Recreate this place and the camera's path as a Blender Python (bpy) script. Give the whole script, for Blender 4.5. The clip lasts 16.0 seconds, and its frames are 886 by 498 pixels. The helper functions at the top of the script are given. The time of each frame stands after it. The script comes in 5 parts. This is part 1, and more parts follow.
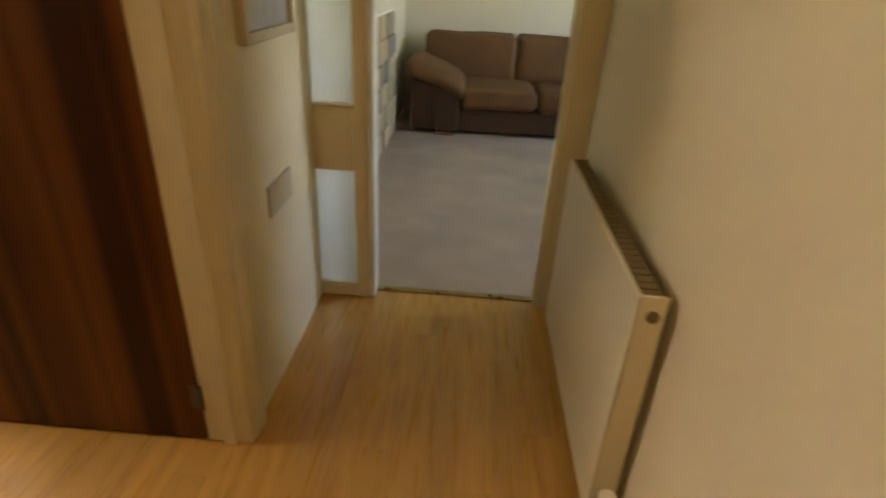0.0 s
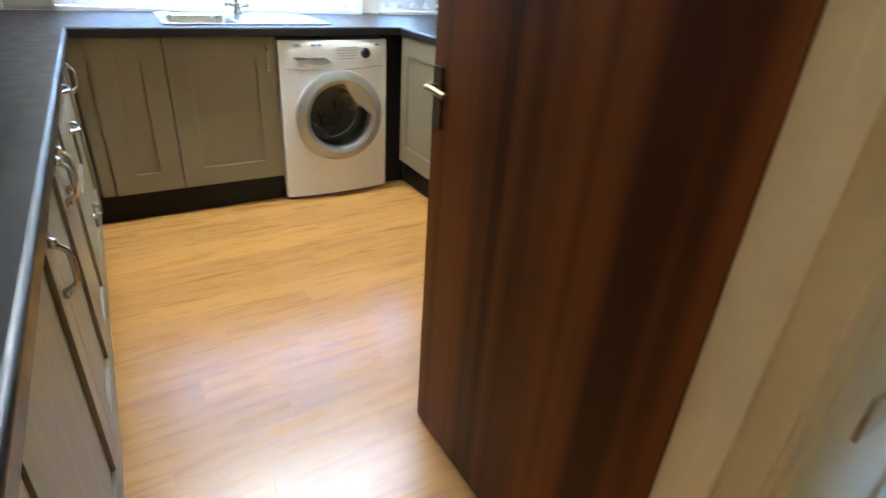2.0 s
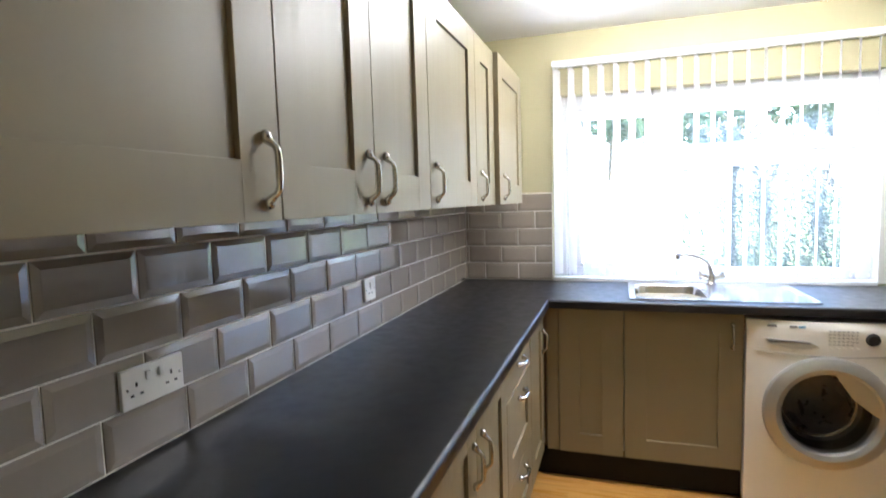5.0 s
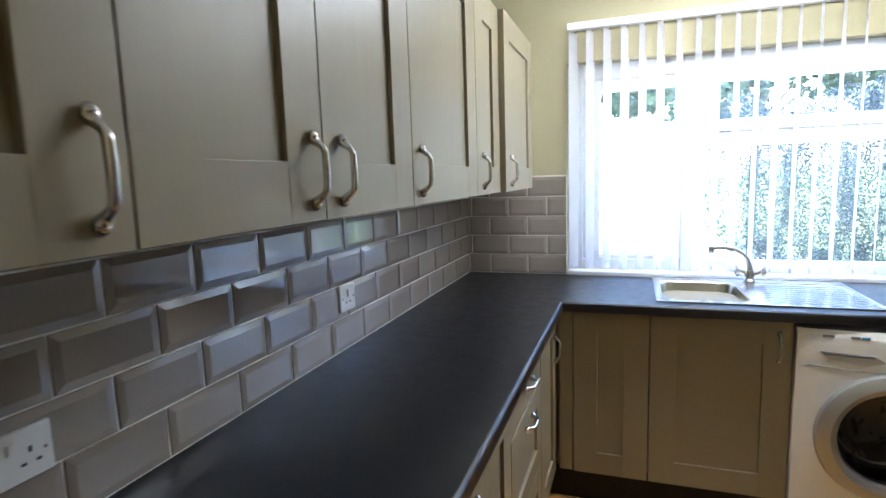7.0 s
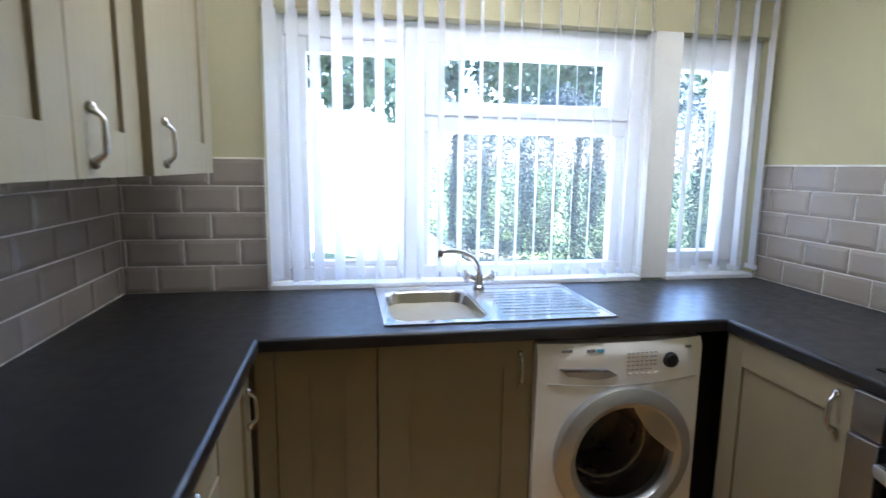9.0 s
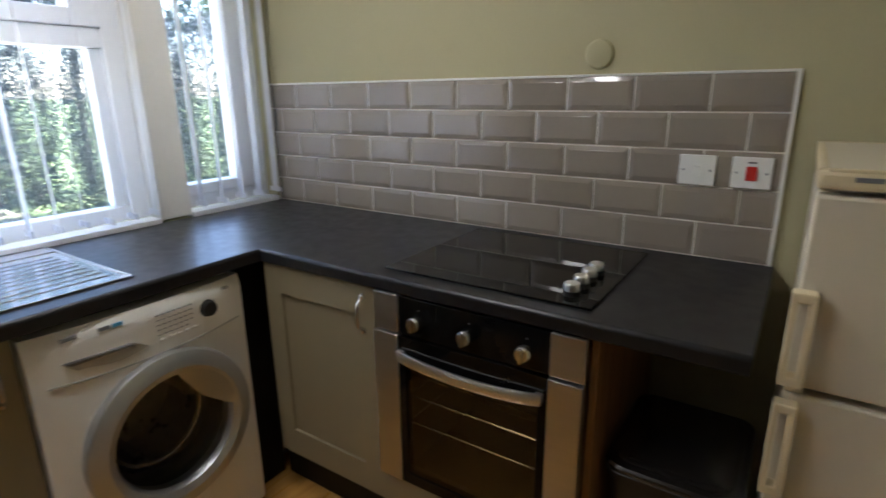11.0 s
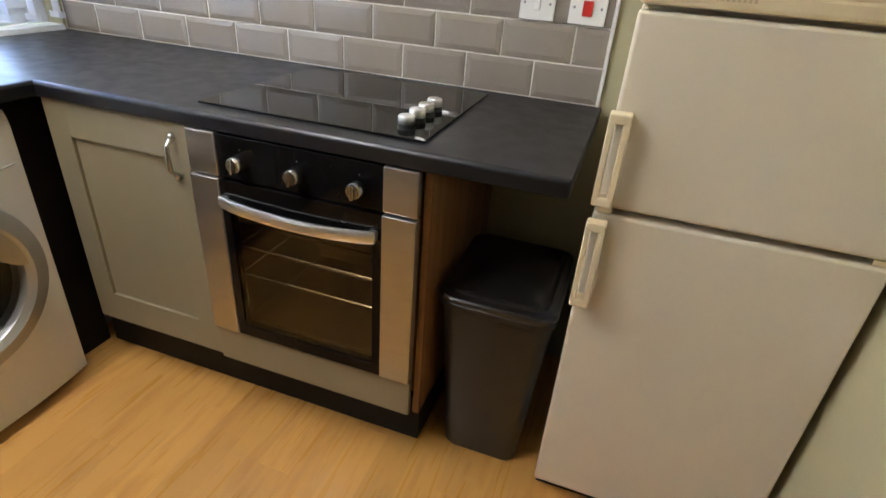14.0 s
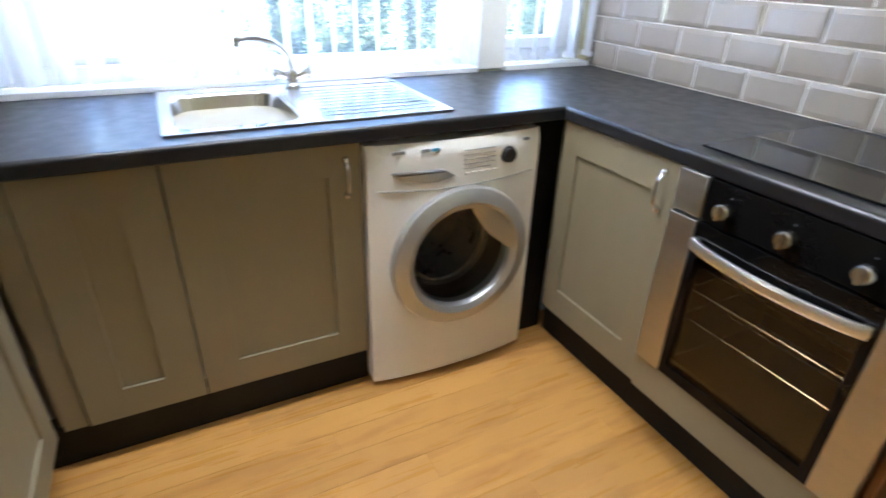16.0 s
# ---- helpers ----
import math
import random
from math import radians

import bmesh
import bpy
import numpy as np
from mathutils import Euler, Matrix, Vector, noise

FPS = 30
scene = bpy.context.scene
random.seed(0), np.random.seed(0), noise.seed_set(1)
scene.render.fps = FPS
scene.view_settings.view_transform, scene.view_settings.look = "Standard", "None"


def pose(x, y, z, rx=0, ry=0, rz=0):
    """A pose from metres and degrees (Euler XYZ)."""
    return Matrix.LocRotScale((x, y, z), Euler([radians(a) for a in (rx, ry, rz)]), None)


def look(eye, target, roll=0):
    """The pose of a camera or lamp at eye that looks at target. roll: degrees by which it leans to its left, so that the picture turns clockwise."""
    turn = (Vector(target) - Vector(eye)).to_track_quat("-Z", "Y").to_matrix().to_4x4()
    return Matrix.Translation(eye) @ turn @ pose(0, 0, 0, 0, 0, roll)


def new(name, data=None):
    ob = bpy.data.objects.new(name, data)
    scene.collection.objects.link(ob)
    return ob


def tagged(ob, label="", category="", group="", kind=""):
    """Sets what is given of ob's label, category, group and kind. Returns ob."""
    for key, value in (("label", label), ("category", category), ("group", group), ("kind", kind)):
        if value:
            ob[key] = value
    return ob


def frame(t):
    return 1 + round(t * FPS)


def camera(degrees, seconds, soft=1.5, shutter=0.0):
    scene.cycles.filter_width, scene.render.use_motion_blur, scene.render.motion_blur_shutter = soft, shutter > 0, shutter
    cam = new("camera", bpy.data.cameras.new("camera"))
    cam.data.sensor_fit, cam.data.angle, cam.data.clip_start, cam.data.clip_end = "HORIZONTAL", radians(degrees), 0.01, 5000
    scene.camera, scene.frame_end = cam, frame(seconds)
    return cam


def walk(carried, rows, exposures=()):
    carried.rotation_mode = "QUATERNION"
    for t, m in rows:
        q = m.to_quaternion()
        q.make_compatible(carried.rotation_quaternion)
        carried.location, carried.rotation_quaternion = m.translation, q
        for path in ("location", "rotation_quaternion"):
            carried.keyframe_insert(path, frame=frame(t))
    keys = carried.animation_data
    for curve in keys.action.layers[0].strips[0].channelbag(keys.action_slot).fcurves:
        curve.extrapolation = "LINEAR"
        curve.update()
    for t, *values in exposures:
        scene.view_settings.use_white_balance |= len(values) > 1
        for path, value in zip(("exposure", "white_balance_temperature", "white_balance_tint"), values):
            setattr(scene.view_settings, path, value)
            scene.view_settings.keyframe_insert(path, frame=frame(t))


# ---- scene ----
cam = camera(78.7, 16.0, soft=1.5, shutter=0.4)
PATH = [
    (0, (0.682, 0.163, 1.254), (0.617, 1.942, 0.341), 3.3),
    (0.5, (0.569, 0.286, 1.254), (0.03, 1.971, 0.321), 2.3),
    (1, (0.512, 0.422, 1.239), (-0.565, 1.841, 0.331), 4.4),
    (1.5, (0.434, 0.547, 1.228), (-0.919, 1.691, 0.301), 3.9),
    (2, (0.301, 0.654, 1.241), (-1.193, 1.593, 0.299), 3.9),
    (2.5, (0.21, 0.719, 1.241), (-1.448, 1.317, 0.296), 1.7),
    (3, (0.146, 0.829, 1.263), (-1.65, 0.984, 0.395), 1.3),
    (3.5, (0.116, 0.867, 1.279), (-1.72, 0.741, 0.495), 0.0),
    (4, (0.099, 0.873, 1.314), (-1.76, 0.492, 0.682), -1.8),
    (4.5, (0.101, 0.869, 1.365), (-1.792, 0.348, 0.983), -2.1),
    (5, (0.1, 0.856, 1.4), (-1.794, 0.237, 1.223), -1.7),
    (5.2, (0.1, 0.852, 1.411), (-1.792, 0.215, 1.291), -1.5),
    (7.3, (-0.38, 0.798, 1.44), (-2.246, 0.148, 1.13), -1.1),
    (7.5, (-0.463, 0.819, 1.434), (-2.338, 0.199, 1.12), 0.8),
    (8, (-0.637, 0.804, 1.412), (-2.568, 0.384, 1.104), 2.3),
    (8.5, (-0.809, 0.762, 1.431), (-2.787, 0.81, 1.141), -0.0),
    (9, (-0.935, 0.79, 1.407), (-2.881, 1.142, 1.105), 0.7),
    (9.5, (-1.01, 0.885, 1.381), (-2.897, 1.431, 1.005), 0.5),
    (10, (-1.095, 0.938, 1.373), (-2.786, 1.886, 0.884), 0.2),
    (10.2, (-1.119, 0.946, 1.375), (-2.693, 2.071, 0.869), -0.4),
    (12.3, (-1.031, 1.058, 1.387), (-1.6, 2.886, 0.809), 2.1),
    (12.5, (-1.034, 1.059, 1.381), (-1.588, 2.89, 0.795), 2.3),
    (13, (-1.043, 1.066, 1.343), (-1.581, 2.844, 0.603), 3.2),
    (13.5, (-1.048, 1.064, 1.303), (-1.581, 2.788, 0.441), 4.0),
    (14, (-1.048, 1.056, 1.276), (-1.572, 2.726, 0.308), 4.5),
    (14.5, (-1.05, 1.053, 1.277), (-1.609, 2.687, 0.269), 3.7),
    (15, (-1.101, 1.025, 1.294), (-2.013, 2.511, 0.314), 1.7),
    (15.5, (-1.136, 0.994, 1.302), (-2.457, 2.168, 0.367), 1.6),
    (16, (-1.147, 0.923, 1.295), (-2.716, 1.742, 0.364), 1.8),
]
EXPOSURES = [(0, 4.7, 7300, 16), (0.5, 4.75, 7300, 17), (1.0, 4.85, 6600, 14), (1.5, 5.0, 5900, 11), (2.0, 5.0, 5050, 9), (3.5, 5.1, 5300, 11), (5, 4.65, 5550, 15), (7.5, 4.2, 5050, 13), (8.5, 4.05, 4900, 13), (9, 3.7, 5150, 14), (10, 3.15, 5300, 13), (12.5, 3.65, 6100, 15), (14.5, 4.6, 5250, 13), (15, 4.68, 5000, 13), (16, 4.73, 5100, 13)]
walk(cam, [(t, look(eye, target, roll)) for t, eye, target, roll in PATH], EXPOSURES)


# ---- world and light ----
LAMP = 2.4
world = bpy.data.worlds.new("world")
scene.world = world
world.use_nodes = True
wn = world.node_tree.nodes
sky = wn.new("ShaderNodeTexSky")
sky.sky_type, sky.sun_disc = "NISHITA", False
sky.sun_elevation, sky.sun_rotation = radians(48), radians(-5)
wn["Background"].inputs["Strength"].default_value = 0.15
world.node_tree.links.new(sky.outputs["Color"], wn["Background"].inputs["Color"])

sun = new("sun", bpy.data.lights.new("sun", "SUN"))
sun.data.energy, sun.data.angle, sun.data.color = 5.0, radians(0.5), (1.0, 0.95, 0.87)
sun.matrix_world = look((-0.06 * 30, 0.67 * 30, 0.74 * 30), (0, 0, 0))

lounge_light = new("lounge_window_light", bpy.data.lights.new("lounge_window_light", "AREA"))
lounge_light.data.shape, lounge_light.data.size, lounge_light.data.size_y = "RECTANGLE", 1.3, 1.1
lounge_light.data.energy, lounge_light.data.color = 0.145, (0.95, 0.95, 1.0)
lounge_light.matrix_world = look((3.93, 3.9, 1.5), (0, 3.7, 0.9))

# fill lamp added to brighten the hall walls; no fitting known there
hall_fill = new("hall_fill_light", bpy.data.lights.new("hall_fill_light", "POINT"))
hall_fill.data.energy, hall_fill.data.color, hall_fill.data.shadow_soft_size = 0.34, (1.0, 0.78, 0.48), 0.06
hall_fill.location = (0.50, -0.70, 1.95)


# ---- materials ----
def material(name, colour, rough=0.5, metal=0.0, vary=0.12, scale=6.0, fine=90.0, bump=0.0, stretch=(1, 1, 1), spec=0.5, coat=0.0, piece=0.0):
    """A surface with broad and fine variation in colour and roughness, fine relief, and an offset for each piece."""
    m = bpy.data.materials.new(name)
    m.use_nodes = True
    n, l = m.node_tree.nodes, m.node_tree.links
    b = n["Principled BSDF"]
    tex, mapping = n.new("ShaderNodeTexCoord"), n.new("ShaderNodeMapping")
    mapping.inputs["Scale"].default_value = stretch
    l.new(tex.outputs["Object"], mapping.inputs["Vector"])
    info = n.new("ShaderNodeObjectInfo")
    shift = n.new("ShaderNodeVectorMath")
    shift.operation = "MULTIPLY_ADD"
    shift.inputs[1].default_value = (1, 1, 1)
    l.new(mapping.outputs["Vector"], shift.inputs[0])
    away = n.new("ShaderNodeMath")
    away.operation = "MULTIPLY"
    away.inputs[1].default_value = 37.0
    l.new(info.outputs["Random"], away.inputs[0])
    l.new(away.outputs[0], shift.inputs[2])
    broad, small = n.new("ShaderNodeTexNoise"), n.new("ShaderNodeTexNoise")
    broad.inputs["Scale"].default_value, broad.inputs["Detail"].default_value = scale, 4
    small.inputs["Scale"].default_value, small.inputs["Detail"].default_value = fine, 3
    for t in (broad, small):
        l.new(shift.outputs[0], t.inputs["Vector"])
    add = n.new("ShaderNodeMath")
    add.operation = "MULTIPLY_ADD"
    add.inputs[1].default_value = 0.4
    l.new(small.outputs["Fac"], add.inputs[0])
    l.new(broad.outputs["Fac"], add.inputs[2])
    value = n.new("ShaderNodeMapRange")
    value.inputs["From Min"].default_value, value.inputs["From Max"].default_value = 0.35, 1.05
    value.inputs["To Min"].default_value, value.inputs["To Max"].default_value = 1 - vary, 1 + vary
    l.new(add.outputs[0], value.inputs["Value"])
    own = n.new("ShaderNodeMapRange")
    own.inputs["To Min"].default_value, own.inputs["To Max"].default_value = 1 - piece, 1 + piece
    l.new(info.outputs["Random"], own.inputs["Value"])
    both = n.new("ShaderNodeMath")
    both.operation = "MULTIPLY"
    l.new(value.outputs[0], both.inputs[0])
    l.new(own.outputs[0], both.inputs[1])
    hsv = n.new("ShaderNodeHueSaturation")
    hsv.inputs["Color"].default_value = (*colour, 1)
    l.new(both.outputs[0], hsv.inputs["Value"])
    l.new(hsv.outputs["Color"], b.inputs["Base Color"])
    r = n.new("ShaderNodeMapRange")
    r.inputs["From Min"].default_value, r.inputs["From Max"].default_value = 0.3, 0.7
    r.inputs["To Min"].default_value, r.inputs["To Max"].default_value = max(rough * 0.85, 0.02), min(rough * 1.15, 1)
    l.new(broad.outputs["Fac"], r.inputs["Value"])
    l.new(r.outputs[0], b.inputs["Roughness"])
    b.inputs["Metallic"].default_value, b.inputs["Specular IOR Level"].default_value, b.inputs["Coat Weight"].default_value = metal, spec, coat
    b.inputs["Coat Roughness"].default_value = 0.08
    if bump:
        bm_node = n.new("ShaderNodeBump")
        bm_node.inputs["Strength"].default_value, bm_node.inputs["Distance"].default_value = bump, 0.002
        l.new(small.outputs["Fac"], bm_node.inputs["Height"])
        l.new(bm_node.outputs["Normal"], b.inputs["Normal"])
    return m


def wood(name, light, dark, rough=0.35, along=1, bands=9.0, grain=60.0, sharp=0.5, piece=0.1, coat=0.0, spec=0.5, bump=0.15, warp=0.25, pores=0.35, figure=0.3, knots=0.0, reach=1.0, detail=3, arches=0.0, relief=0.0):
    """Timber with streaks along one axis (0 x, 1 y, 2 z), pores, and an own offset for each board."""
    m = bpy.data.materials.new(name)
    m.use_nodes = True
    n, l = m.node_tree.nodes, m.node_tree.links
    b = n["Principled BSDF"]
    tex, info = n.new("ShaderNodeTexCoord"), n.new("ShaderNodeObjectInfo")
    away = n.new("ShaderNodeVectorMath")
    away.operation = "SCALE"
    away.inputs[0].default_value = (31.0, 17.0, 23.0)
    l.new(info.outputs["Random"], away.inputs["Scale"])
    shift = n.new("ShaderNodeVectorMath")
    l.new(tex.outputs["Object"], shift.inputs[0])
    l.new(away.outputs[0], shift.inputs[1])
    def streaks(across, length, detail, distortion):
        mp = n.new("ShaderNodeMapping")
        s = [across] * 3
        s[along] = length
        mp.inputs["Scale"].default_value = s
        l.new(shift.outputs[0], mp.inputs["Vector"])
        t = n.new("ShaderNodeTexNoise")
        t.inputs["Scale"].default_value, t.inputs["Detail"].default_value, t.inputs["Distortion"].default_value = 1.0, detail, distortion
        l.new(mp.outputs["Vector"], t.inputs["Vector"])
        return t
    a, c = streaks(bands, bands * 0.06 * reach, detail, warp), streaks(grain, grain * 0.03 * reach, 4, 0.2)
    k = streaks(bands * 1.4, bands * 0.35, 2, 1.2)
    mix = n.new("ShaderNodeMath")
    mix.operation = "MULTIPLY_ADD"
    mix.inputs[1].default_value = pores
    l.new(c.outputs["Fac"], mix.inputs[0])
    l.new(a.outputs["Fac"], mix.inputs[2])
    mix2 = n.new("ShaderNodeMath")
    mix2.operation = "MULTIPLY_ADD"
    mix2.inputs[1].default_value = figure
    l.new(k.outputs["Fac"], mix2.inputs[0])
    l.new(mix.outputs[0], mix2.inputs[2])
    if arches or relief:
        mp, wave = n.new("ShaderNodeMapping"), n.new("ShaderNodeTexWave")
        s = [1.0] * 3
        s[along] = 0.13
        mp.inputs["Scale"].default_value = s
        l.new(shift.outputs[0], mp.inputs["Vector"])
        l.new(mp.outputs["Vector"], wave.inputs["Vector"])
        wave.wave_type, wave.bands_direction = "BANDS", "DIAGONAL"
        wave.inputs["Scale"].default_value, wave.inputs["Distortion"].default_value = 9.0, 9.0
        wave.inputs["Detail"].default_value, wave.inputs["Detail Scale"].default_value = 2.0, 0.7
    if arches:
        mix3 = n.new("ShaderNodeMath")
        mix3.operation = "MULTIPLY_ADD"
        mix3.inputs[1].default_value = arches
        l.new(wave.outputs["Fac"], mix3.inputs[0])
        l.new(mix2.outputs[0], mix3.inputs[2])
        mix2 = mix3
    ramp = n.new("ShaderNodeValToRGB")
    mid = 0.5 + 0.5 * pores + 0.5 * figure + 0.5 * arches
    ramp.color_ramp.elements[0].position, ramp.color_ramp.elements[1].position = mid - 0.25 * sharp, mid + 0.25 * sharp
    ramp.color_ramp.elements[0].color, ramp.color_ramp.elements[1].color = (*dark, 1), (*light, 1)
    l.new(mix2.outputs[0], ramp.inputs["Fac"])
    hsv, own = n.new("ShaderNodeHueSaturation"), n.new("ShaderNodeMapRange")
    own.inputs["To Min"].default_value, own.inputs["To Max"].default_value = 1 - piece, 1 + piece
    l.new(info.outputs["Random"], own.inputs["Value"])
    l.new(own.outputs[0], hsv.inputs["Value"])
    tone = ramp.outputs["Color"]
    if knots:
        mp, spots, dark_spot, stain = n.new("ShaderNodeMapping"), n.new("ShaderNodeTexVoronoi"), n.new("ShaderNodeMapRange"), n.new("ShaderNodeMixRGB")
        s = [1.0] * 3
        s[along] = 0.4
        mp.inputs["Scale"].default_value = s
        l.new(shift.outputs[0], mp.inputs["Vector"])
        l.new(mp.outputs["Vector"], spots.inputs["Vector"])
        spots.inputs["Scale"].default_value = 6.0
        dark_spot.inputs["From Min"].default_value, dark_spot.inputs["From Max"].default_value = 0.02, 0.12
        dark_spot.inputs["To Min"].default_value, dark_spot.inputs["To Max"].default_value = knots, 0.0
        l.new(spots.outputs["Distance"], dark_spot.inputs["Value"])
        stain.inputs["Color2"].default_value = (dark[0] * 0.6, dark[1] * 0.55, dark[2] * 0.5, 1)
        l.new(dark_spot.outputs[0], stain.inputs["Fac"])
        l.new(tone, stain.inputs["Color1"])
        tone = stain.outputs["Color"]
    l.new(tone, hsv.inputs["Color"])
    l.new(hsv.outputs["Color"], b.inputs["Base Color"])
    r = n.new("ShaderNodeMapRange")
    r.inputs["To Min"].default_value, r.inputs["To Max"].default_value = rough * 1.25, rough * 0.8
    l.new(c.outputs["Fac"], r.inputs["Value"])
    l.new(r.outputs[0], b.inputs["Roughness"])
    b.inputs["Coat Weight"].default_value, b.inputs["Specular IOR Level"].default_value, b.inputs["Coat Roughness"].default_value = coat, spec, 0.24
    bump_node = n.new("ShaderNodeBump")
    bump_node.inputs["Strength"].default_value, bump_node.inputs["Distance"].default_value = bump, 0.001
    height = c.outputs["Fac"]
    if relief:
        raised = n.new("ShaderNodeMath")
        raised.operation = "MULTIPLY_ADD"
        raised.inputs[1].default_value = relief
        l.new(wave.outputs["Fac"], raised.inputs[0])
        l.new(height, raised.inputs[2])
        height = raised.outputs[0]
    l.new(height, bump_node.inputs["Height"])
    l.new(bump_node.outputs["Normal"], b.inputs["Normal"])
    return m


def glass(name, tint=(1, 1, 1), rough=0.0, haze=0.0):
    """A thin sheet of glass: tinted clear view, with a mirror gloss that grows towards grazing views."""
    m = bpy.data.materials.new(name)
    m.use_nodes = True
    n, l = m.node_tree.nodes, m.node_tree.links
    clear, gloss, mix, edge = n.new("ShaderNodeBsdfTransparent"), n.new("ShaderNodeBsdfGlossy"), n.new("ShaderNodeMixShader"), n.new("ShaderNodeLayerWeight")
    clear.inputs["Color"].default_value = (*tint, 1)
    gloss.inputs["Roughness"].default_value = 0.02 + rough
    edge.inputs["Blend"].default_value = 0.5
    power, share = n.new("ShaderNodeMath"), n.new("ShaderNodeMath")
    power.operation, share.operation = "POWER", "MULTIPLY_ADD"
    power.inputs[1].default_value, share.inputs[1].default_value, share.inputs[2].default_value = 4.0, 0.9, 0.035
    l.new(edge.outputs["Facing"], power.inputs[0])
    l.new(power.outputs[0], share.inputs[0])
    l.new(share.outputs[0], mix.inputs["Fac"])
    l.new(clear.outputs[0], mix.inputs[1])
    l.new(gloss.outputs[0], mix.inputs[2])
    # glare haze over the view, put into the pane as thin translucent white
    if haze:
        haze_noise, spread, over = n.new("ShaderNodeTexNoise"), n.new("ShaderNodeBsdfTranslucent"), n.new("ShaderNodeMixShader")
        haze_noise.inputs["Scale"].default_value = 4.0
        amount = n.new("ShaderNodeMapRange")
        amount.inputs["To Min"].default_value, amount.inputs["To Max"].default_value = haze * 0.7, haze * 1.3
        l.new(haze_noise.outputs["Fac"], amount.inputs["Value"])
        l.new(amount.outputs[0], over.inputs["Fac"])
        l.new(mix.outputs[0], over.inputs[1])
        l.new(spread.outputs[0], over.inputs[2])
        mix = over
    l.new(mix.outputs[0], n["Material Output"].inputs["Surface"])
    return m


def cloth_blind():
    """White woven blind fabric that lets part of the daylight through."""
    m = bpy.data.materials.new("blind_fabric")
    m.use_nodes = True
    n, l = m.node_tree.nodes, m.node_tree.links
    d, t, mix = n.new("ShaderNodeBsdfDiffuse"), n.new("ShaderNodeBsdfTranslucent"), n.new("ShaderNodeMixShader")
    weave = n.new("ShaderNodeTexNoise")
    weave.inputs["Scale"].default_value = 220
    ramp = n.new("ShaderNodeValToRGB")
    ramp.color_ramp.elements[0].color, ramp.color_ramp.elements[1].color = (0.84, 0.84, 0.86, 1), (0.92, 0.92, 0.93, 1)
    l.new(weave.outputs["Fac"], ramp.inputs["Fac"])
    l.new(ramp.outputs["Color"], d.inputs["Color"])
    l.new(ramp.outputs["Color"], t.inputs["Color"])
    mix.inputs["Fac"].default_value = 0.58
    l.new(d.outputs[0], mix.inputs[1])
    l.new(t.outputs[0], mix.inputs[2])
    l.new(mix.outputs[0], n["Material Output"].inputs["Surface"])
    return m


M_WALL = material("kitchen_wall_paint", (0.44, 0.40, 0.235), 0.75, vary=0.05, scale=2.5, fine=140, bump=0.12)
M_HALL = material("hall_wall_paint", (0.74, 0.64, 0.44), 0.8, vary=0.05, scale=2.0, fine=60, bump=0.35)
M_LOUNGE = material("lounge_wall_paint", (0.74, 0.66, 0.52), 0.8, vary=0.05, scale=2.0, fine=80, bump=0.2)
M_CEIL = material("ceiling_paint", (0.80, 0.80, 0.78), 0.85, vary=0.04, scale=3, fine=120, bump=0.2)
M_TRIM = material("cream_gloss_paint", (0.70, 0.58, 0.36), 0.38, vary=0.07, scale=5, fine=70, bump=0.08)
M_WHITE = material("white_gloss_paint", (0.78, 0.76, 0.70), 0.35, vary=0.05, scale=5, fine=70, bump=0.05)
M_UPVC = material("white_upvc", (0.84, 0.85, 0.86), 0.36, vary=0.03, scale=4, fine=60)
M_CAB = wood("painted_cabinet_ash", (0.251, 0.213, 0.130), (0.246, 0.209, 0.127), 0.42, along=2, bands=14, grain=70, sharp=0.9, piece=0.0, bump=0.10, warp=0.9, relief=0.9)
M_CARC = material("cabinet_carcass_grey", (0.25, 0.215, 0.13), 0.5, vary=0.06, scale=8)
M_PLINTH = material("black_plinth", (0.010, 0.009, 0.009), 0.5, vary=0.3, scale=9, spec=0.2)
M_TOP = material("black_worktop_laminate", (0.0105, 0.0105, 0.012), 0.33, vary=0.12, scale=22, fine=160, bump=0.06, spec=0.46)
M_TILE = material("taupe_glazed_tile", (0.285, 0.243, 0.198), 0.05, vary=0.05, scale=5, fine=30, piece=0.06, coat=0.75, spec=0.6)
M_GROUT = material("pale_grout", (0.80, 0.75, 0.66), 0.85, vary=0.15, scale=14, fine=150, bump=0.3)
M_CHROME = material("brushed_nickel", (0.60, 0.59, 0.57), 0.22, 1.0, vary=0.05, scale=20, fine=200)
M_STEEL = material("brushed_steel", (0.47, 0.455, 0.43), 0.36, 1.0, vary=0.07, scale=4, fine=200, stretch=(1, 1, 14))
M_SILVERBAR = material("satin_steel", (0.74, 0.73, 0.71), 0.36, 1.0, vary=0.04, scale=12, fine=160)
M_SINK = material("sink_steel", (0.62, 0.61, 0.59), 0.22, 1.0, vary=0.1, scale=7, fine=150)
M_BLACKGLASS = material("black_ceramic_glass", (0.005, 0.005, 0.005), 0.03, vary=0.2, scale=6, spec=0.3)
M_FASCIA = material("black_oven_glass", (0.005, 0.005, 0.005), 0.06, vary=0.2, scale=6, spec=0.16)
M_BLACK = material("black_plastic", (0.016, 0.015, 0.014), 0.38, vary=0.15, scale=12, fine=300, bump=0.25)
M_LID = material("glossy_black_plastic", (0.018, 0.016, 0.015), 0.22, vary=0.15, scale=12, fine=200, bump=0.08)
M_DARK = material("dark_rubber", (0.010, 0.010, 0.011), 0.5, vary=0.2, scale=14)
